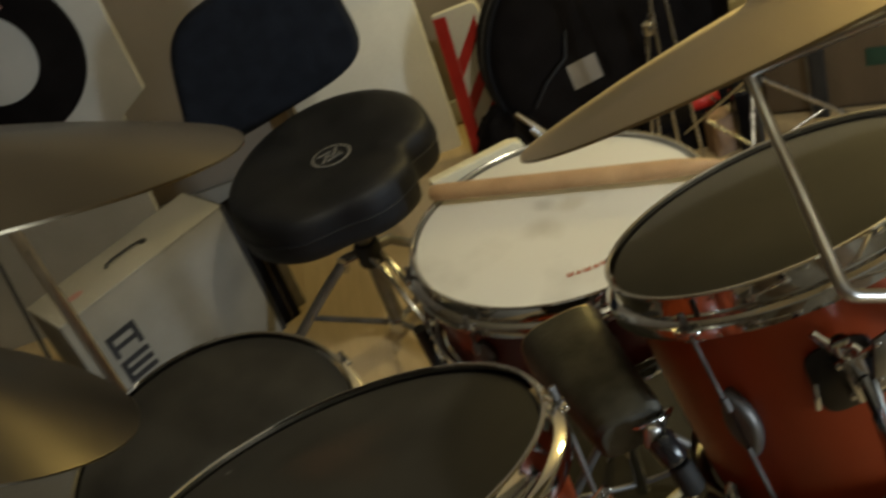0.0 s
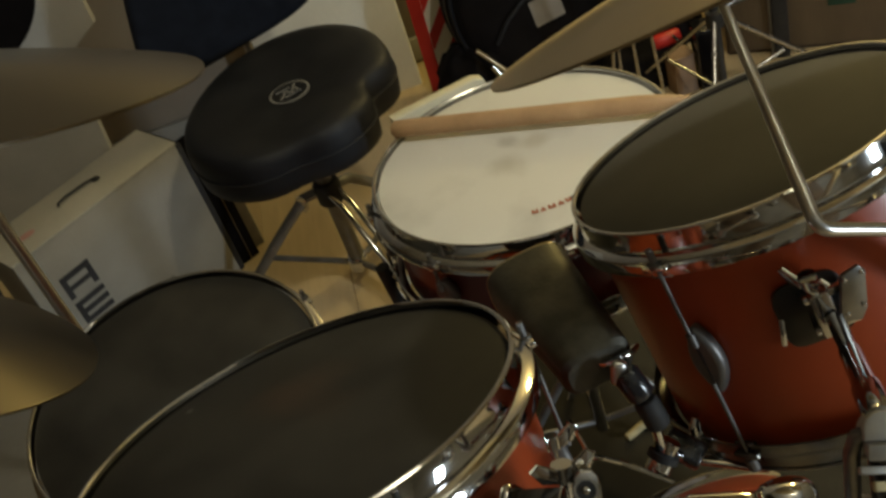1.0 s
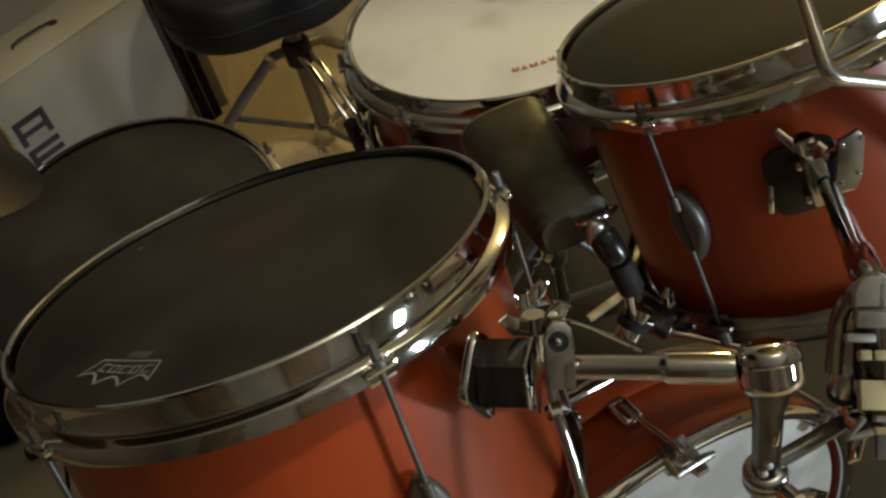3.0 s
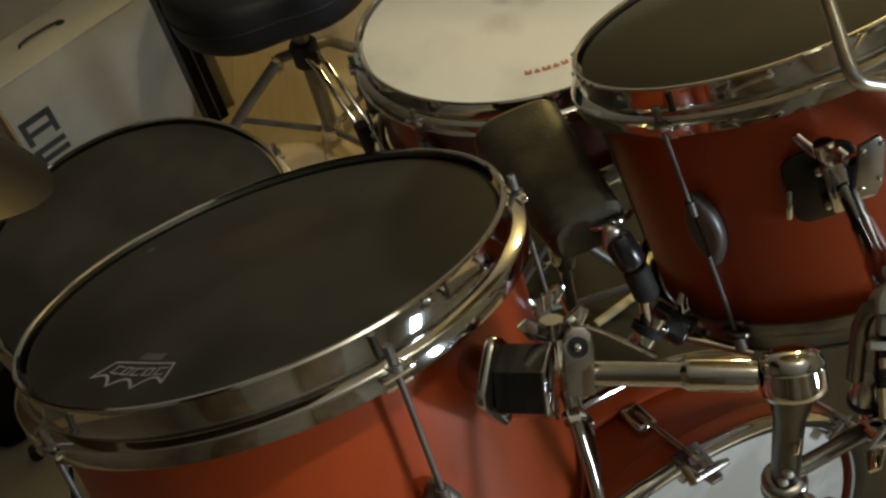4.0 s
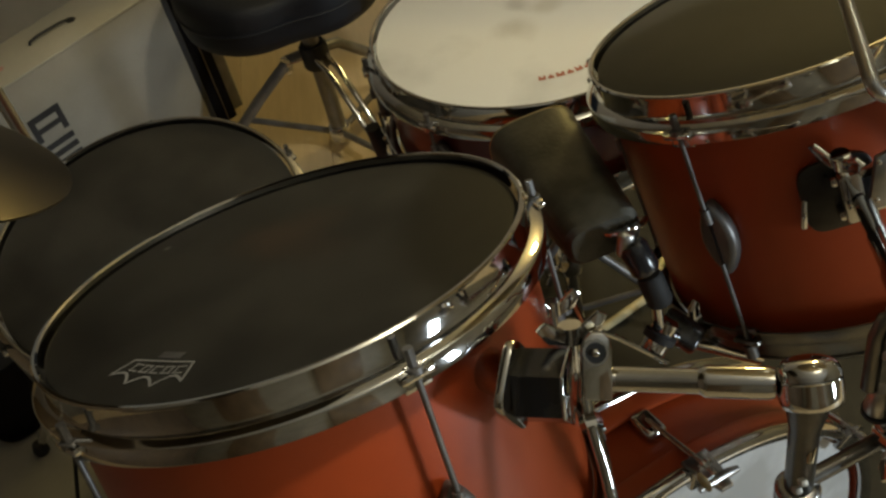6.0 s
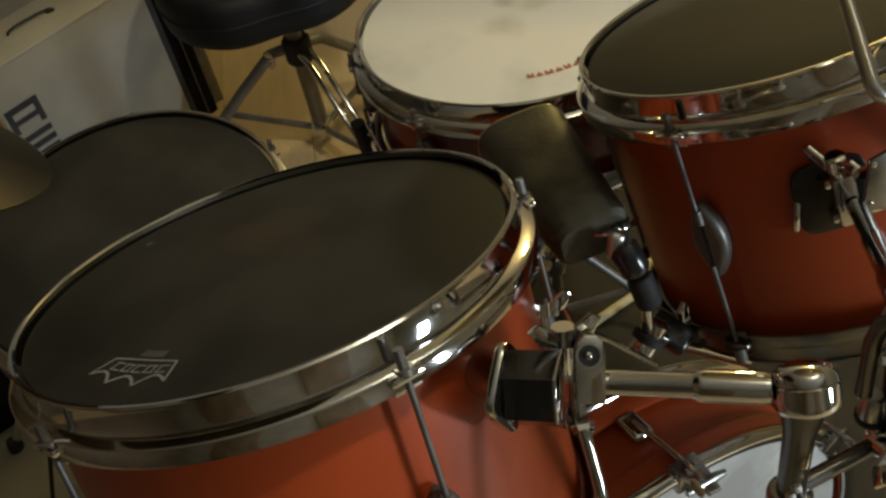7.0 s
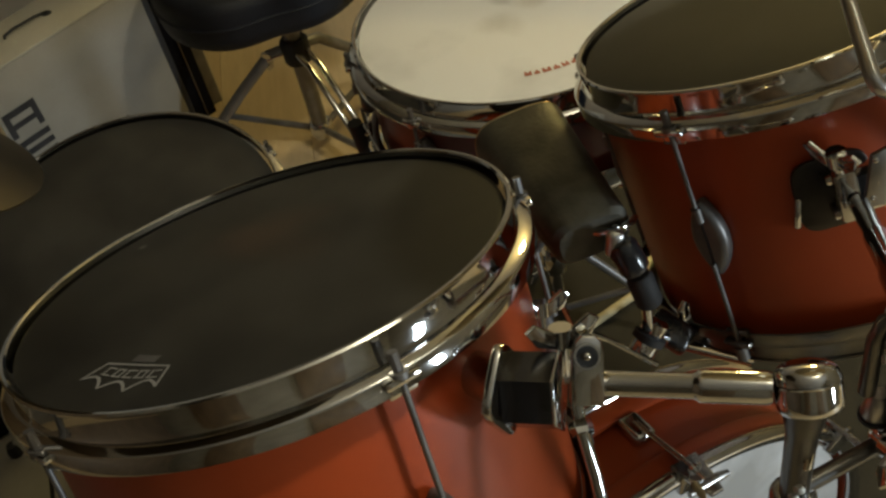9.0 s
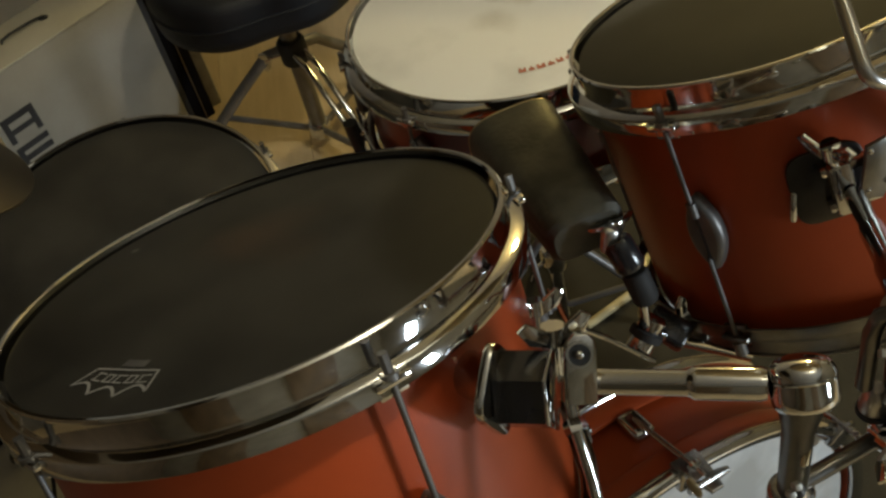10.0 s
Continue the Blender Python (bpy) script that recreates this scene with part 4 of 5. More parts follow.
part("knob", lathe([(0, -0.013), (0.010, -0.013), (0.0118, -0.010), (0.0118, 0.010), (0.010, 0.013), (0, 0.013)], 24, m=frame_of(ci @ Vector((0.254, 0.012, 0.893)), ct @ Vector((-0.3, 0.5, 0.8)))), BLACK_CHROME, cow)
part("knob", lathe([(0, -0.014), (0.009, -0.014), (0.0105, -0.011), (0.0105, 0.011), (0.009, 0.014), (0, 0.014)], 24, m=frame_of(ci @ Vector((0.262, 0.002, 0.865)), ct @ Vector((-0.2, 0.3, 0.9)))), RUBBER, cow)
part("rod", tube([ci @ Vector(p) for p in ((0.252, 0.014, 0.900), (0.262, 0.002, 0.870), (0.262, -0.002, 0.82), (0.29, 0.01, 0.78), (0.36, 0.03, 0.705))], 0.0048), CHROME, cow)
cl = frame_of(ci @ Vector((0.262, -0.002, 0.812)), ct @ Vector((0.62, 0.35, 0.70)))
part("hoop_clamp", lathe([(0, -0.016), (0.0085, -0.016), (0.0105, -0.014), (0.0105, -0.004), (0.0092, -0.002), (0.0092, 0.002), (0.0105, 0.004), (0.0105, 0.014), (0.0085, 0.016), (0, 0.016)], 28, m=cl), CHROME, cow)
part("clamp_band", lathe([(0.0106, -0.004), (0.0135, -0.003), (0.0135, 0.003), (0.0106, 0.004)], 28, True, m=cl), RUBBER, cow)
part("clamp_jaw", block((0.024, 0.036, 0.018), frame_of(ci @ Vector((0.284, 0.012, 0.795)), ct @ Vector((0.1, -0.4, 0.8)), ct @ Vector((0.75, 0.55, 0.4))), 0.004, seg=3), BLACK_CHROME, cow)
wing_bolt(frame_of(ci @ Vector((0.285, 0.020, 0.785)), ct @ Vector((0.8, 0.2, 0.3))), 0.012, cow, s=0.9)
part("bent_wire", tube([ci @ Vector(p) for p in ((0.196, 0.02, 0.870), (0.199, 0.012, 0.862), (0.202, -0.018, 0.862), (0.212, -0.022, 0.860), (0.225, -0.02, 0.845), (0.262, -0.02, 0.80))], 0.0022, 8), CHROME, cow)

# ---- throne ----
throne = thing("drum_throne", Matrix.Translation((-0.052, 1.247, FZ - 0.012)), "black drum throne with a saddle seat and padded backrest", "drum throne")
FRONT = radians(-62)


def saddle(a):
    """Outline of the saddle by angle, with a cut for each thigh either side of the nose."""
    f = (a - FRONT + math.pi) % (2 * math.pi) - math.pi
    cut = 0.19 * math.exp(-((f - 0.68) / 0.23) ** 2) + 0.10 * math.exp(-((f + 0.50) / 0.28) ** 2)
    return 0.218 * (1.0 - cut) * (1 + 0.07 * math.cos(2 * (a - radians(60))))


bm = bmesh.new()
N = 84
layers = [(0.0, 0.488), (0.12, 0.488), (0.24, 0.489), (0.40, 0.493), (0.56, 0.499), (0.72, 0.503), (0.84, 0.503), (0.93, 0.499), (0.975, 0.491), (0.997, 0.476), (1.0, 0.452), (0.998, 0.425), (0.985, 0.408), (0.95, 0.402), (0.86, 0.402), (0.0, 0.402)]
rings = []
for k, z in layers:
    if k == 0:
        rings.append([bm.verts.new((0, 0, z))])
        continue
    ring = []
    for i in range(N):
        a = 2 * math.pi * i / N
        r = (saddle(a) if k > 0.9 else saddle(a) * (0.6 + 0.4 * k) + 0.218 * 0.4 * (1 - k)) * k
        f = (a - FRONT + math.pi) % (2 * math.pi) - math.pi
        dip = 0.010 * math.exp(-((k - 0.75) / 0.3) ** 2) * math.exp(-((abs(f) - 0.60) / 0.35) ** 2) if z > 0.45 else 0
        ring.append(bm.verts.new((r * math.cos(a), r * math.sin(a) * (1.13 if math.sin(a) > 0 else 1.0), z - dip)))
    rings.append(ring)
for p, q in zip(rings, rings[1:]):
    for i in range(N):
        j = (i + 1) % N
        quad = list(dict.fromkeys([p[i % len(p)], p[j % len(p)], q[j % len(q)], q[i % len(q)]]))
        if len(quad) > 2:
            bm.faces.new(quad)
bmesh.ops.recalc_face_normals(bm, faces=bm.faces)
seat = part("seat", bm, VINYL, throne, "black vinyl saddle seat", smooth=70)
pipe = [(saddle(2 * math.pi * i / N) * math.cos(2 * math.pi * i / N), saddle(2 * math.pi * i / N) * math.sin(2 * math.pi * i / N) * (1.13 if math.sin(2 * math.pi * i / N) > 0 else 1.0), 0.448) for i in range(N + 1)]
part("piping", tube(pipe, 0.003, 8, cap=False), VINYL, seat)
bx = Matrix.Translation((0.006, 0.0, 0.489)) @ pose(0, 0, 0, 0, 0, 10) @ Matrix.Diagonal((1.25, 1.25, 1.0, 1.0))
part("badge", lathe([(0, 0.0005), (0.028, 0.0010), (0.0315, 0.0015), (0.033, 0.0), (0.032, -0.003)], 40, m=bx), VINYL, seat, "round black badge with a pale printed ring")
bm = lathe([(0.0285, 0.0016), (0.0310, 0.0022), (0.0325, 0.0012)], 40, m=bx)
for i, (x, y, l, a) in enumerate(((-0.008, 0.012, 0.024, 10), (0.009, 0.010, 0.020, 65), (-0.010, -0.004, 0.026, 55), (0.004, -0.009, 0.028, 15), (0.014, -0.002, 0.018, 110), (-0.002, 0.001, 0.018, -30))):
    block((l, 0.0035, 0.0010), bx @ pose(x, y, 0.0016, 0, 0, a), 0, bm)
part("print", bm, SILVER_INK, seat, "pale printed ring and crossing bars")
out = [(x * (1 - 0.173 * y / 0.19) + 0.204 * y, y) for x, y in superellipse(0.204, 0.143, 4.15, 72)]
part("backrest", plate(out, 0.055, pose(-0.066, 0.350, 0.625, 80, 0, 3) @ pose(-0.017, -0.006, 0, 0, 0, 9.7), 0.022, 5), CLOTH, throne, "padded dark blue cloth backrest")
part("backrest_bracket", tube([(0, 0.03, 0.39), (-0.05, 0.27, 0.39), (-0.075, 0.345, 0.43), (-0.08, 0.36, 0.62)], 0.011), STEEL, throne)
part("seat_plate", lathe([(0, 0.380), (0.075, 0.380), (0.078, 0.387), (0.078, 0.403), (0, 0.403)], 32), STEEL, throne)
part("post", tube([(0, 0, 0.035), (0, 0, 0.385)], 0.0165, 20), GREY_TUBE, throne)
part("seat_socket", lathe([(0, 0.30), (0.026, 0.30), (0.027, 0.304), (0.027, 0.382), (0, 0.382)], 28), GREY_TUBE, throne)
part("post_collar", lathe([(0, 0.225), (0.025, 0.225), (0.028, 0.23), (0.028, 0.272), (0.024, 0.278), (0, 0.278)], 28), RUBBER, throne)
wing_bolt(pose(-0.026, -0.01, 0.252, 0, -95, 0), 0.022, throne)
part("lower_collar", lathe([(0, 0.040), (0.022, 0.040), (0.024, 0.045), (0.024, 0.070), (0.020, 0.075), (0, 0.075)], 28), CHROME, throne)
for a in (160, -62, 40):
    c, s = math.cos(radians(a)), math.sin(radians(a))
    n = Vector((-s, c, 0))
    lg = bmesh.new()
    for k in ((-1, 1) if a == -62 else (0,)):
        off = n * 0.0105 * k
        tube([Vector((0.024 * c, 0.024 * s, 0.252)) + off, Vector((0.060 * c, 0.060 * s, 0.240)) + off, Vector((0.15 * c, 0.15 * s, 0.150)) + off, Vector((0.27 * c, 0.27 * s, 0.022)) + off], 0.0060 if k else 0.0115, 12, lg)
    l = part("leg", lg, CHROME if a == -62 else GREY_TUBE, throne, "pair of thin chrome rods" if a == -62 else "")
    part("brace", tube([(0.022 * c, 0.022 * s, 0.058), (0.200 * c, 0.200 * s, 0.096)], 0.007, 10), GREY_TUBE, throne)
    part("rubber_foot", lathe([(0, 0), (0.017, 0), (0.018, 0.012), (0.014, 0.034), (0, 0.034)], 18, m=Matrix.Translation((0.272 * c, 0.272 * s, 0))), RUBBER, l)

# ---- white carton ----
CW, CD, CH = 0.42, 0.148, 0.372
carton = thing("carton", Matrix.Translation((-0.334, 1.430, FZ - 0.012)) @ pose(0, 0, 0, 0, 0, 38), "white cardboard carton with black printed letters and a wire handle", "box")
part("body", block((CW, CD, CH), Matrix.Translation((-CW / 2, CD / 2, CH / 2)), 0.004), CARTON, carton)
part("lid", block((CW + 0.004, CD + 0.003, 0.005), Matrix.Translation((-CW / 2, CD / 2, CH + 0.0025)), 0.002), CARTON_LIT_TOP, carton)
part("side_panel", block((0.014, CD * 0.96, CH - 0.01), Matrix.Translation((0.0075, CD / 2, CH / 2)), 0.003), INK, carton, "black side panel")
part("handle", tube([(-0.256, 0.079, CH + 0.004), (-0.254, 0.079, CH + 0.011), (-0.235, 0.079, CH + 0.014), (-0.185, 0.078, CH + 0.013), (-0.160, 0.077, CH + 0.010), (-0.155, 0.077, CH + 0.004)], 0.0028, 8), RUBBER, carton, "dark wire handle")
part("handle_hole", lathe([(0, 0.0), (0.009, 0.0), (0.010, -0.002), (0, -0.002)], 20, m=Matrix.Translation((-0.160, 0.077, CH + 0.0075))), RUBBER, carton)
part("stain", plate(superellipse(0.020, 0.011, 2.0, 20), 0.0006, Matrix.Translation((-0.347, 0.063, CH + 0.005)), 0), PINK, carton, "faded pink mark")


def letter_bars(rects, w, h, m, name="letter"):
    bm = bmesh.new()
    for x0, y0, x1, y1 in rects:
        block(((x1 - x0) * w, (y1 - y0) * h, 0.001), m @ Matrix.Translation(((x0 + x1) / 2 * w, (y0 + y1) / 2 * h, 0)), 0, bm)
    return part(name, bm, INK, carton, "black printed letter")


A_BARS = [(0, 0, 0.17, 1), (0.83, 0.0, 1, 1), (0.17, 0.76, 0.83, 1), (0.17, 0.30, 0.83, 0.50)]
E_BARS = [(0, 0, 0.17, 1), (0.17, 0, 1, 0.22), (0.17, 0.39, 1, 0.61), (0.17, 0.78, 1, 1)]
turn = pose(0, 0, 0, 90, 0, 0)
for k, bars in enumerate((A_BARS, E_BARS, E_BARS)):
    letter_bars(bars, 0.072, 0.056, Matrix.Translation((-0.361, -0.0008, 0.233 - 0.068 * k)) @ turn)

# ---- narrow case beside the carton ----
ncase = thing("flat_case", Matrix.Translation((-0.332, 1.447, FZ - 0.012)) @ pose(0, 0, 0, 0, 0, 30), "flat black case with a grey back standing beside the carton", "case")
part("front_shell", block((0.050, 0.040, 0.352), Matrix.Translation((0.029, 0.022, 0.176)), 0.006, seg=3), NYLON, ncase)
part("back_shell", block((0.040, 0.045, 0.320), Matrix.Translation((0.066, 0.050, 0.160)), 0.006, seg=3), GREY_TUBE, ncase, "grey back half")
part("seam", block((0.003, 0.003, 0.340), Matrix.Translation((0.030, 0.001, 0.176)), 0.001), WOOD_DARK, ncase, "brown seam line")

# ---- white board with a spare drumhead ----
bo = [(-0.75, 0.0), (-0.13, 0.0), (-0.105, 0.33), (-0.075, 0.50), (0.0, 0.545), (0.0, 1.15), (-0.75, 1.15)]
board = part("white_board", plate(bo, 0.03, pose(0, 0, 0, 90), 0.004), WHITE)
board.matrix_world = Matrix.Translation((-0.455, 1.80, FZ - 0.012)) @ pose(0, 0, 0, -2, 0, 0)
tagged(board, "plain white board standing behind the carton", "board")
ring = thing("spare_drumhead", frame_of((-0.742, 1.7825, 0.862), (0.0, -1.0, -0.035), (1, 0, 0)), "spare drumhead with a wide black ring against the board", "drumhead")
part("film", lathe([(0, 0.0), (0.11, 0.0), (0.208, 0.0), (0.208, -0.002), (0, -0.002)], 96), SPARE_FILM, ring)
part("black_ring", lathe([(0.112, 0.001), (0.114, 0.0035), (0.206, 0.0035), (0.213, 0.002), (0.216, -0.006), (0.210, -0.008), (0.112, -0.002)], 96, True), NYLON, ring)
part("label", block((0.042, 0.045, 0.001), Matrix.Translation((0.070, 0.118, 0.0045)) @ pose(0, 0, 0, 0, 0, 12), 0), PINK, ring, "pinkish paper label")
# ---- white panel by the wall ----
panel = thing("storage_cabinet", pose(0.02, 1.985, FZ - 0.012, -2, 0, 0), "low white cabinet standing against the wall", "cabinet")
part("body", block((0.40, 0.09, 0.515), Matrix.Translation((0, 0.045, 0.2575)), 0.008, seg=3), CAB_WHITE, panel)
part("top_strip", block((0.40, 0.02, 0.006), Matrix.Translation((0, 0.03, 0.518)), 0.002), STEEL, panel)

for pts in (((0.060, 1.995, 0.6515), (0.108, 1.995, 0.6515), (0.142, 1.995, 0.6515), (0.196, 1.995, 0.6515)), ((0.091, 1.995, 0.6515), (0.133, 1.995, 0.6515), (0.171, 1.995, 0.6515), (0.204, 1.995, 0.6515))):
    cw = part("cable", tube([Vector(q) for q in pts], 0.0028, 8), RUBBER)
    tagged(cw, "thin dark cable lying on the white cabinet", "cable", group="cables on the cabinet")

# ---- red and white striped board ----
sb = thing("striped_board", pose(0.297, 1.90, FZ - 0.012, -8, 0, -14), "white board with red slanting stripes leaning on the wall", "barrier board")
part("board", plate([(-0.062, 0.0), (0.062, 0.0), (0.062, 0.395), (0.056, 0.412), (0.044, 0.418), (-0.062, 0.405)], 0.024, Matrix.Translation((0, 0.012, 0)) @ pose(0, 0, 0, 90), 0.005, 3), CAB_WHITE, sb)
for z in (0.02, 0.125, 0.23):
    part("red_stripe", plate([(-0.026, 0.0), (0.046, 0.105), (0.046, 0.155), (0.030, 0.130), (-0.026, 0.048)], 0.001, Matrix.Translation((0, -0.0125, z)) @ pose(0, 0, 0, 90), 0), RED, sb)
part("red_stripe", block((0.034, 0.001, 0.395), Matrix.Translation((-0.0440, -0.0130, 0.1985)), 0), RED, sb)

# ---- soft bag with rods in front of the striped board ----
soft = thing("soft_bag", Matrix.Translation((0.345, 1.70, FZ - 0.012)), "crumpled black cloth bag with metal rods lying on it", "bag")
rnd = random.Random(4)
bm = bmesh.new()
rings = []
for z, k in ((0.0, 0.80), (0.02, 0.97), (0.07, 1.0), (0.14, 0.92), (0.195, 0.68), (0.22, 0.35), (0.225, 0.0)):
    rings.append([bm.verts.new((0.105 * k * math.cos(2 * math.pi * i / 28) * (1 + 0.10 * rnd.uniform(-1, 1) * (z > 0.01)), 0.10 * k * math.sin(2 * math.pi * i / 28) * (1 + 0.10 * rnd.uniform(-1, 1)), z + 0.016 * rnd.uniform(-1, 1) * (z > 0.03))) for i in range(28)] if k else [bm.verts.new((0.01, 0, z))])
for p, q in zip(rings, rings[1:]):
    for i in range(28):
        j = (i + 1) % 28
        bm.faces.new(list(dict.fromkeys([p[i], p[j], q[j % len(q)], q[i % len(q)]])))
bm.faces.new(list(reversed(rings[0])))
bmesh.ops.subdivide_edges(bm, edges=bm.edges[:], cuts=1, smooth=0.6)
bmesh.ops.recalc_face_normals(bm, faces=bm.faces)
part("body", bm, NYLON, soft, smooth=80)
# First rod takes bronze to carry the warm lamp's golden glint
for k, (p, q, r) in enumerate((((0.006, -0.10, 0.250), (0.085, -0.12, 0.150), 0.0055), ((0.030, -0.11, 0.205), (0.052, -0.12, 0.165), 0.0075), ((-0.06, -0.07, 0.160), (-0.02, -0.10, 0.172), 0.004))):
    part("rod", tube([p, q], r, 14), BRONZE if k == 0 else CHROME, soft, "rod in bronze for its golden glint" if k == 0 else "chrome rod")

# ---- black drum bag ----
bag = thing("drum_bag", frame_of((0.585, 1.78, FZ + 0.262), (0.10, -0.97, 0.22), (1, 0, 0)), "black nylon drum bag with a paper label leaning by the wall", "bag")
part("body", lathe([(0, 0.100), (0.10, 0.104), (0.19, 0.100), (0.240, 0.085), (0.262, 0.06), (0.268, 0.03), (0.268, -0.05), (0.25, -0.08), (0, -0.085)], 72), NYLON, bag)
part("piping", lathe([(0.260, 0.062), (0.266, 0.068), (0.271, 0.062), (0.266, 0.056)], 72, True), VINYL, bag)
part("zip", lathe([(0.269, 0.02), (0.273, 0.022), (0.273, 0.034), (0.269, 0.036)], 72, True), RUBBER, bag)
part("paper_label", block((0.076, 0.062, 0.001), Matrix.Translation((-0.052, -0.040, 0.1035)) @ pose(0, 0, 0, 0, 0, 6), 0), PAPER, bag, "blank paper label")
part("strap", tube([(-0.19, -0.08, 0.101), (-0.15, -0.03, 0.115), (-0.09, 0.01, 0.112), (-0.07, 0.07, 0.104)], 0.005, 8), VINYL, bag)

# ---- cream board behind the snare ----
CREAM_SHEET = vary(mat("cream_board", rough=0.7), (0.62, 0.58, 0.42), (0.72, 0.68, 0.50), 6, fine=0.08, bump_scale=90)
cb = part("cream_board", plate([(-0.105, 0.0), (0.075, 0.0), (0.080, 0.47), (0.074, 0.487), (0.058, 0.494), (-0.105, 0.494)], 0.024, pose(0, 0.012, 0, 90), 0.005, 3), CREAM_SHEET)
cb.matrix_world = Matrix.Translation((0.225, 1.045, FZ - 0.012)) @ pose(0, 0, 0, 0, 0, 14)
tagged(cb, "cream board with rounded corners standing behind the snare", "board")


# ---- low stand with chrome legs beyond the rack tom ----
def tripod(name, foot, height, spread, label, first=20):
    s = thing(name, Matrix.Translation(foot), label, "stand")
    part("post", tube([(0, 0, 0.05), (0, 0, height)], 0.010), RUBBER, s)
    part("collar", lathe([(0, height * 0.55), (0.018, height * 0.55), (0.020, height * 0.57), (0.020, height * 0.64), (0, height * 0.65)], 20), RUBBER, s)
    for a in (first, first + 120, first + 240):
        c, d = math.cos(radians(a)), math.sin(radians(a))
        lg = part("leg", tube([(0.012 * c, 0.012 * d, height * 0.6), (spread * c, spread * d, 0.018)], 0.006), LUG_METAL, s)
        part("rubber_foot", lathe([(0, 0), (0.012, 0), (0.012, 0.018), (0.008, 0.028), (0, 0.028)], 12, m=Matrix.Translation((spread * c, spread * d, 0))), RUBBER, lg)
        part("brace", tube([(0.012 * c, 0.012 * d, 0.07), (spread * 0.55 * c, spread * 0.55 * d, height * 0.27)], 0.004), LUG_METAL, s)
    return s


tripod("music_stand_base", (0.84, 1.38, FZ - 0.012), 0.42, 0.27, "low dull metal tripod stand standing on the floor", 2)
fs = thing("folded_stand", Matrix.Translation((0.60, 1.46, FZ - 0.012)), "folded stand of thin chrome rods beside the drum bag", "stand")
part("hub", lathe([(0, 0.40), (0.012, 0.40), (0.014, 0.405), (0.014, 0.425), (0, 0.43)], 20, m=Matrix.Translation((0.062, -0.005, 0))), LUG_METAL, fs)
for pts in (((0.0, 0.0, 0.004), (0.046, -0.004, 0.33), (0.064, -0.006, 0.415), (0.088, 0.0, 0.50)), ((0.03, 0.0, 0.004), (0.055, 0.012, 0.38), (0.092, 0.014, 0.49)),
            ((0.075, -0.01, 0.004), (0.072, -0.018, 0.41), (0.074, -0.018, 0.50)), ((0.13, 0.0, 0.004), (0.113, 0.0, 0.38), (0.110, 0.0, 0.52))):
    part("rod", tube(pts, 0.0042, 10), LUG_METAL, fs)
case = thing("hard_case", Matrix.Translation((0.735, 1.62, FZ - 0.012)) @ pose(0, 0, 0, 0, 0, -12), "small dark case with a glossy red grip on the floor", "case")
part("shell", block((0.20, 0.12, 0.105), Matrix.Translation((0, 0, 0.0525)), 0.03, seg=5), NYLON, case)
part("grip", lathe([(0, -0.034), (0.014, -0.034), (0.018, -0.028), (0.018, 0.026), (0.014, 0.032), (0, 0.032)], 24, m=frame_of((0.062, -0.020, 0.118), (1, 0.15, 0.05))), RED, case, "glossy red grip")
part("latch", tube([(0.10, -0.05, 0.02), (0.098, -0.045, 0.10), (0.075, -0.03, 0.130)], 0.004), CHROME, case)
bx1 = thing("small_box", Matrix.Translation((0.797, 1.53, FZ - 0.012)) @ pose(0, 0, 0, 0, 0, 8), "small brown cardboard box on the floor", "box")
part("body", block((0.055, 0.05, 0.095), Matrix.Translation((0, 0, 0.0475)), 0.003), KRAFT, bx1)
part("lid", block((0.057, 0.052, 0.012), Matrix.Translation((0, 0, 0.100)), 0.002), KRAFT, bx1)
sp = thing("speaker_box", Matrix.Translation((0.853, 1.52, FZ - 0.012)) @ pose(0, 0, 0, 0, 0, -6), "narrow black upright speaker box on the floor", "speaker")
part("body", block((0.042, 0.06, 0.165), Matrix.Translation((0, 0, 0.0825)), 0.004), BLACK_CHROME, sp)
part("grille", block((0.034, 0.003, 0.140), Matrix.Translation((0, -0.031, 0.085)), 0.001), NYLON, sp)
brown = thing("wooden_cupboard", Matrix.Translation((0.935, 1.60, FZ - 0.012)) @ pose(0, 0, 0, 0, 0, -28) @ Matrix.Translation((0.46, 0.17, 0)), "low brown wooden cupboard standing on the floor", "cupboard")
part("body", block((0.92, 0.32, 0.50), Matrix.Translation((0, 0, 0.25)), 0.006), WOOD_DARK, brown)
for x in (-0.235, 0.225):
    part("door", block((0.43, 0.016, 0.46), Matrix.Translation((x, -0.168, 0.25)), 0.004), WOOD_DARK, brown)
part("pale_edge", block((0.008, 0.010, 0.49), Matrix.Translation((-0.350, -0.182, 0.246)), 0.002), GREY_TUBE, brown)
part("dark_post", block((0.034, 0.02, 0.49), Matrix.Translation((-0.328, -0.187, 0.246)), 0.003), RUBBER, brown)
part("sticker", block((0.060, 0.002, 0.045), Matrix.Translation((-0.193, -0.1775, 0.144)), 0.0006), GREEN, brown, "dark green sticker")
roll = thing("rolled_bag", Matrix.Translation((0.862, 1.80, FZ - 0.012)), "dark rolled nylon bag standing against the wall", "bag")
part("body", lathe([(0, 0.0), (0.078, 0.0), (0.088, 0.012), (0.086, 0.15), (0.089, 0.30), (0.086, 0.46), (0.078, 0.52), (0.05, 0.545), (0, 0.55)], 36), NYLON, roll)
for z in (0.16, 0.40):
    part("strap", lathe([(0.0875, z), (0.0905, z + 0.002), (0.0905, z + 0.022), (0.0875, z + 0.024)], 36, True), VINYL, roll)

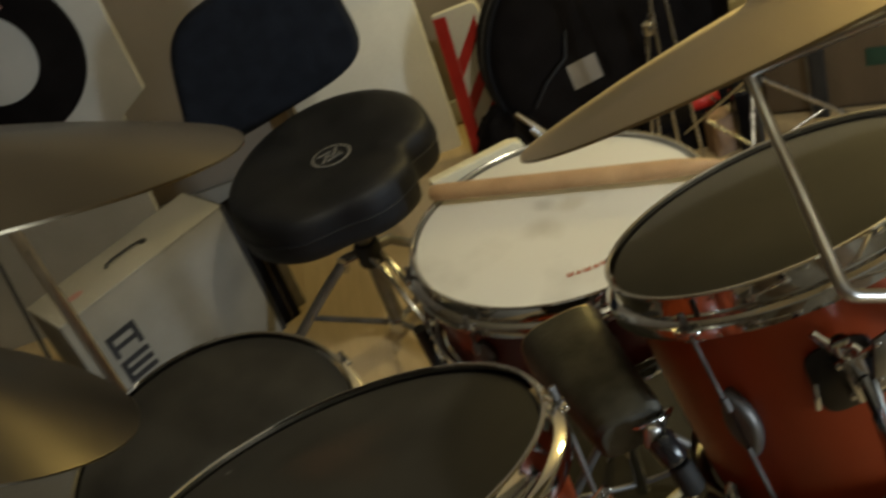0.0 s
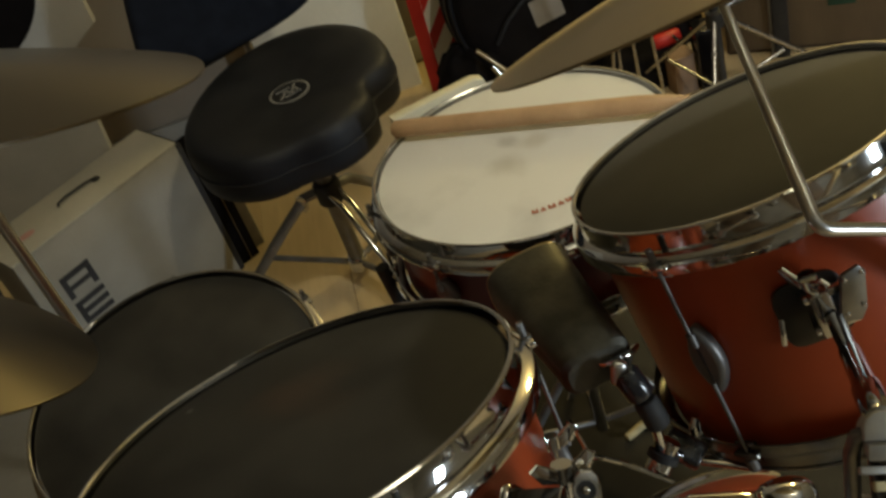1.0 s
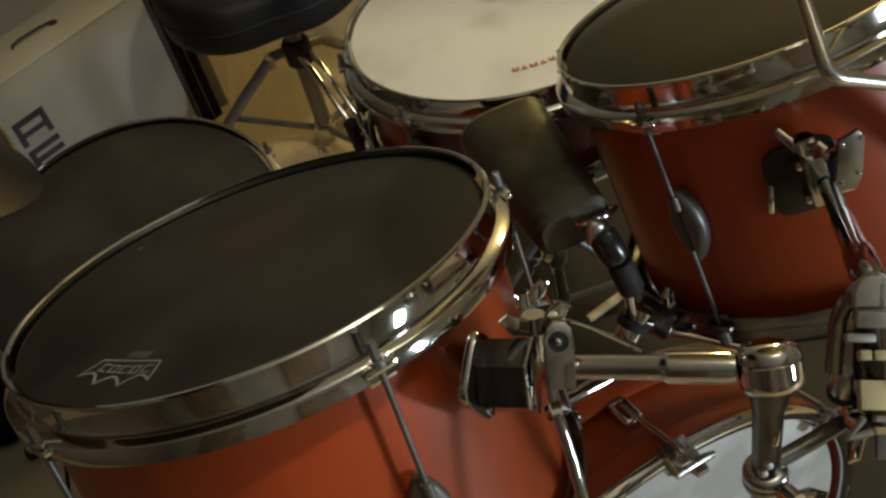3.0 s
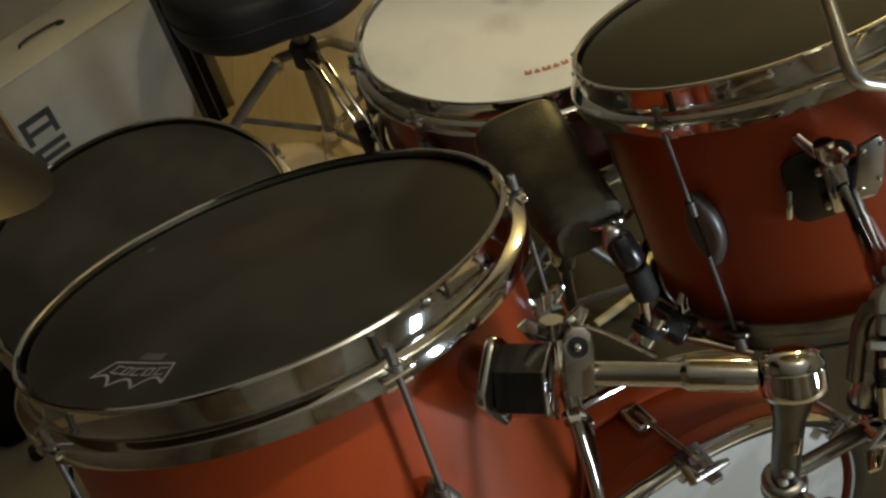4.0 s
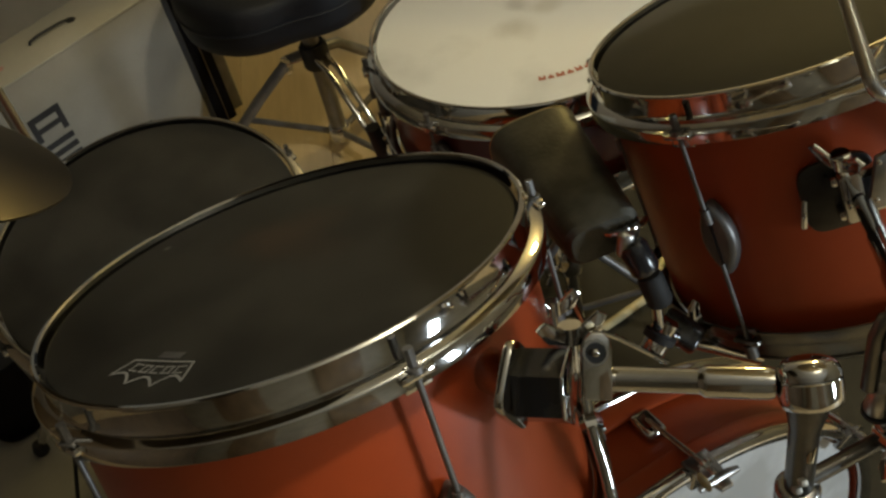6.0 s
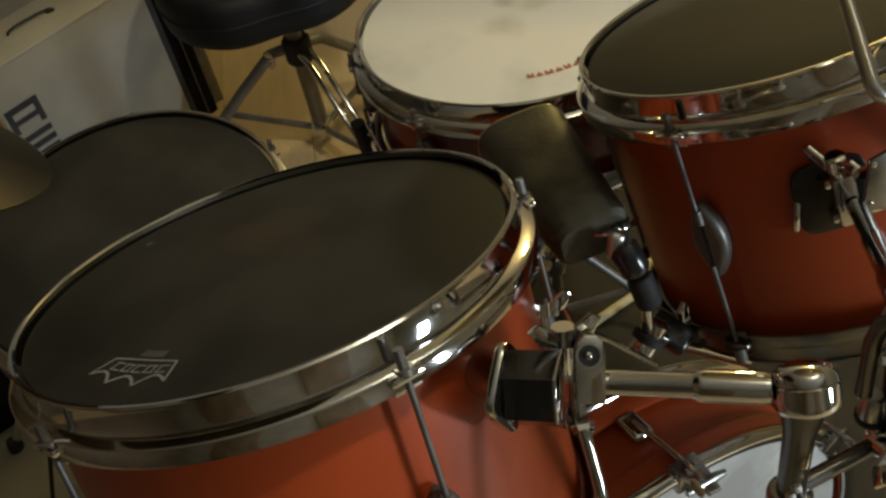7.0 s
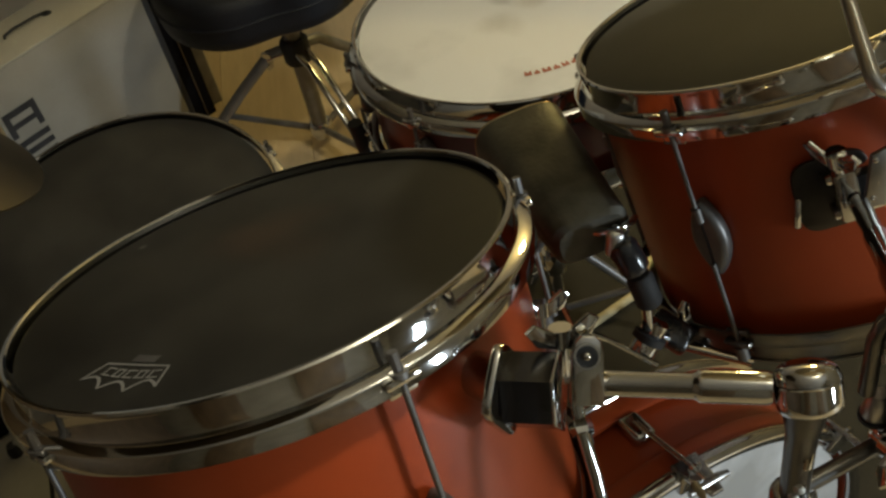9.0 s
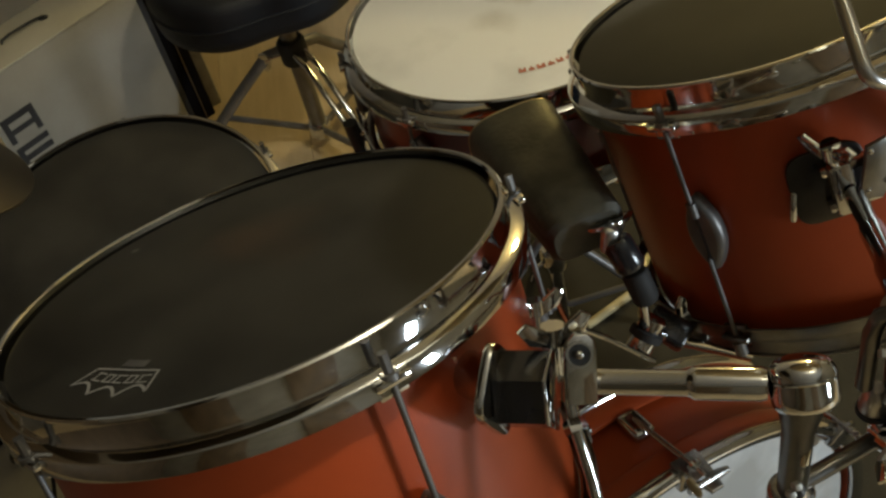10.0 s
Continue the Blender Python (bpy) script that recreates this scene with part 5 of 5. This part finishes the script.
pouch = thing("stick_pouch", Matrix.Translation((-0.725, 0.775, FZ - 0.006)) @ pose(0, 0, 0, 0, 0, 25), "black padded stick pouch lying on the floor sheet", "pouch")
part("body", plate(superellipse(0.055, 0.115, 3.0, 48), 0.045, None, 0.018, 5), NYLON, pouch)
part("flap", plate(superellipse(0.050, 0.040, 3.0, 40), 0.006, Matrix.Translation((0, 0.066, 0.0445)), 0.0025, 2), VINYL, pouch)
part("zip", tube([(-0.054, -0.06, 0.024), (-0.056, 0.0, 0.024), (-0.054, 0.06, 0.024)], 0.0025, 8), RUBBER, pouch)

# ---- floor sheet, floor shade under the kit and a cable ----
sheet = part("floor_sheet", block((1.35, 1.9, 0.004), None, 0.0015), PALE_SHEET)
sheet.location = (-1.06, 0.36, FZ - 0.0046)
tagged(sheet, "pale grey sheet laid on the floor beside the kit", "floor sheet")
# Dark sheet added where the floor under the kit lies in shade
km = part("kit_shade", block((1.10, 1.42, 0.006), None, 0.002), SHADE_OLIVE)
km.location = (0.70, 0.29, FZ - 0.0048)
tagged(km, "dark olive sheet in place of the floor shade under the drum kit", "mat")
cab = part("cable", tube([(-0.50, 0.80, 0.95), (-0.49, 0.74, 0.80), (-0.475, 0.66, 0.62), (-0.48, 0.60, 0.45), (-0.52, 0.52, 0.28), (-0.56, 0.42, FZ + 0.002), (-0.72, 0.30, FZ - 0.002), (-1.05, 0.28, FZ - 0.002)], 0.0035, 8), RUBBER)
tagged(cab, "thin black cable hanging from the cymbal stand", "cable")

# ---- floor boards ----
plank_me = {}
for i in range(24):
    x = X0 + 0.1 + 0.192 * i
    cuts = [Y0, Y0 + 1.4 + 0.5 * ((i * 7) % 3), Y1] if i % 2 else [Y0, Y0 + 2.3 + 0.4 * ((i * 5) % 3), Y1]
    for a, b in zip(cuts, cuts[1:]):
        key = round(b - a, 3)
        if key not in plank_me:
            me = bpy.data.meshes.new("plank")
            b2 = block((0.1912, b - a - 0.001, 0.012), None, 0.0012, seg=1)
            b2.to_mesh(me)
            b2.free()
            me.materials.append(FLOOR)
            plank_me[key] = me
        pk = new("plank", plank_me[key])
        pk.location = (x - floor.location.x, (a + b) / 2 - floor.location.y, 0.056 - 0.006 + 0.0)
        pk.parent = floor
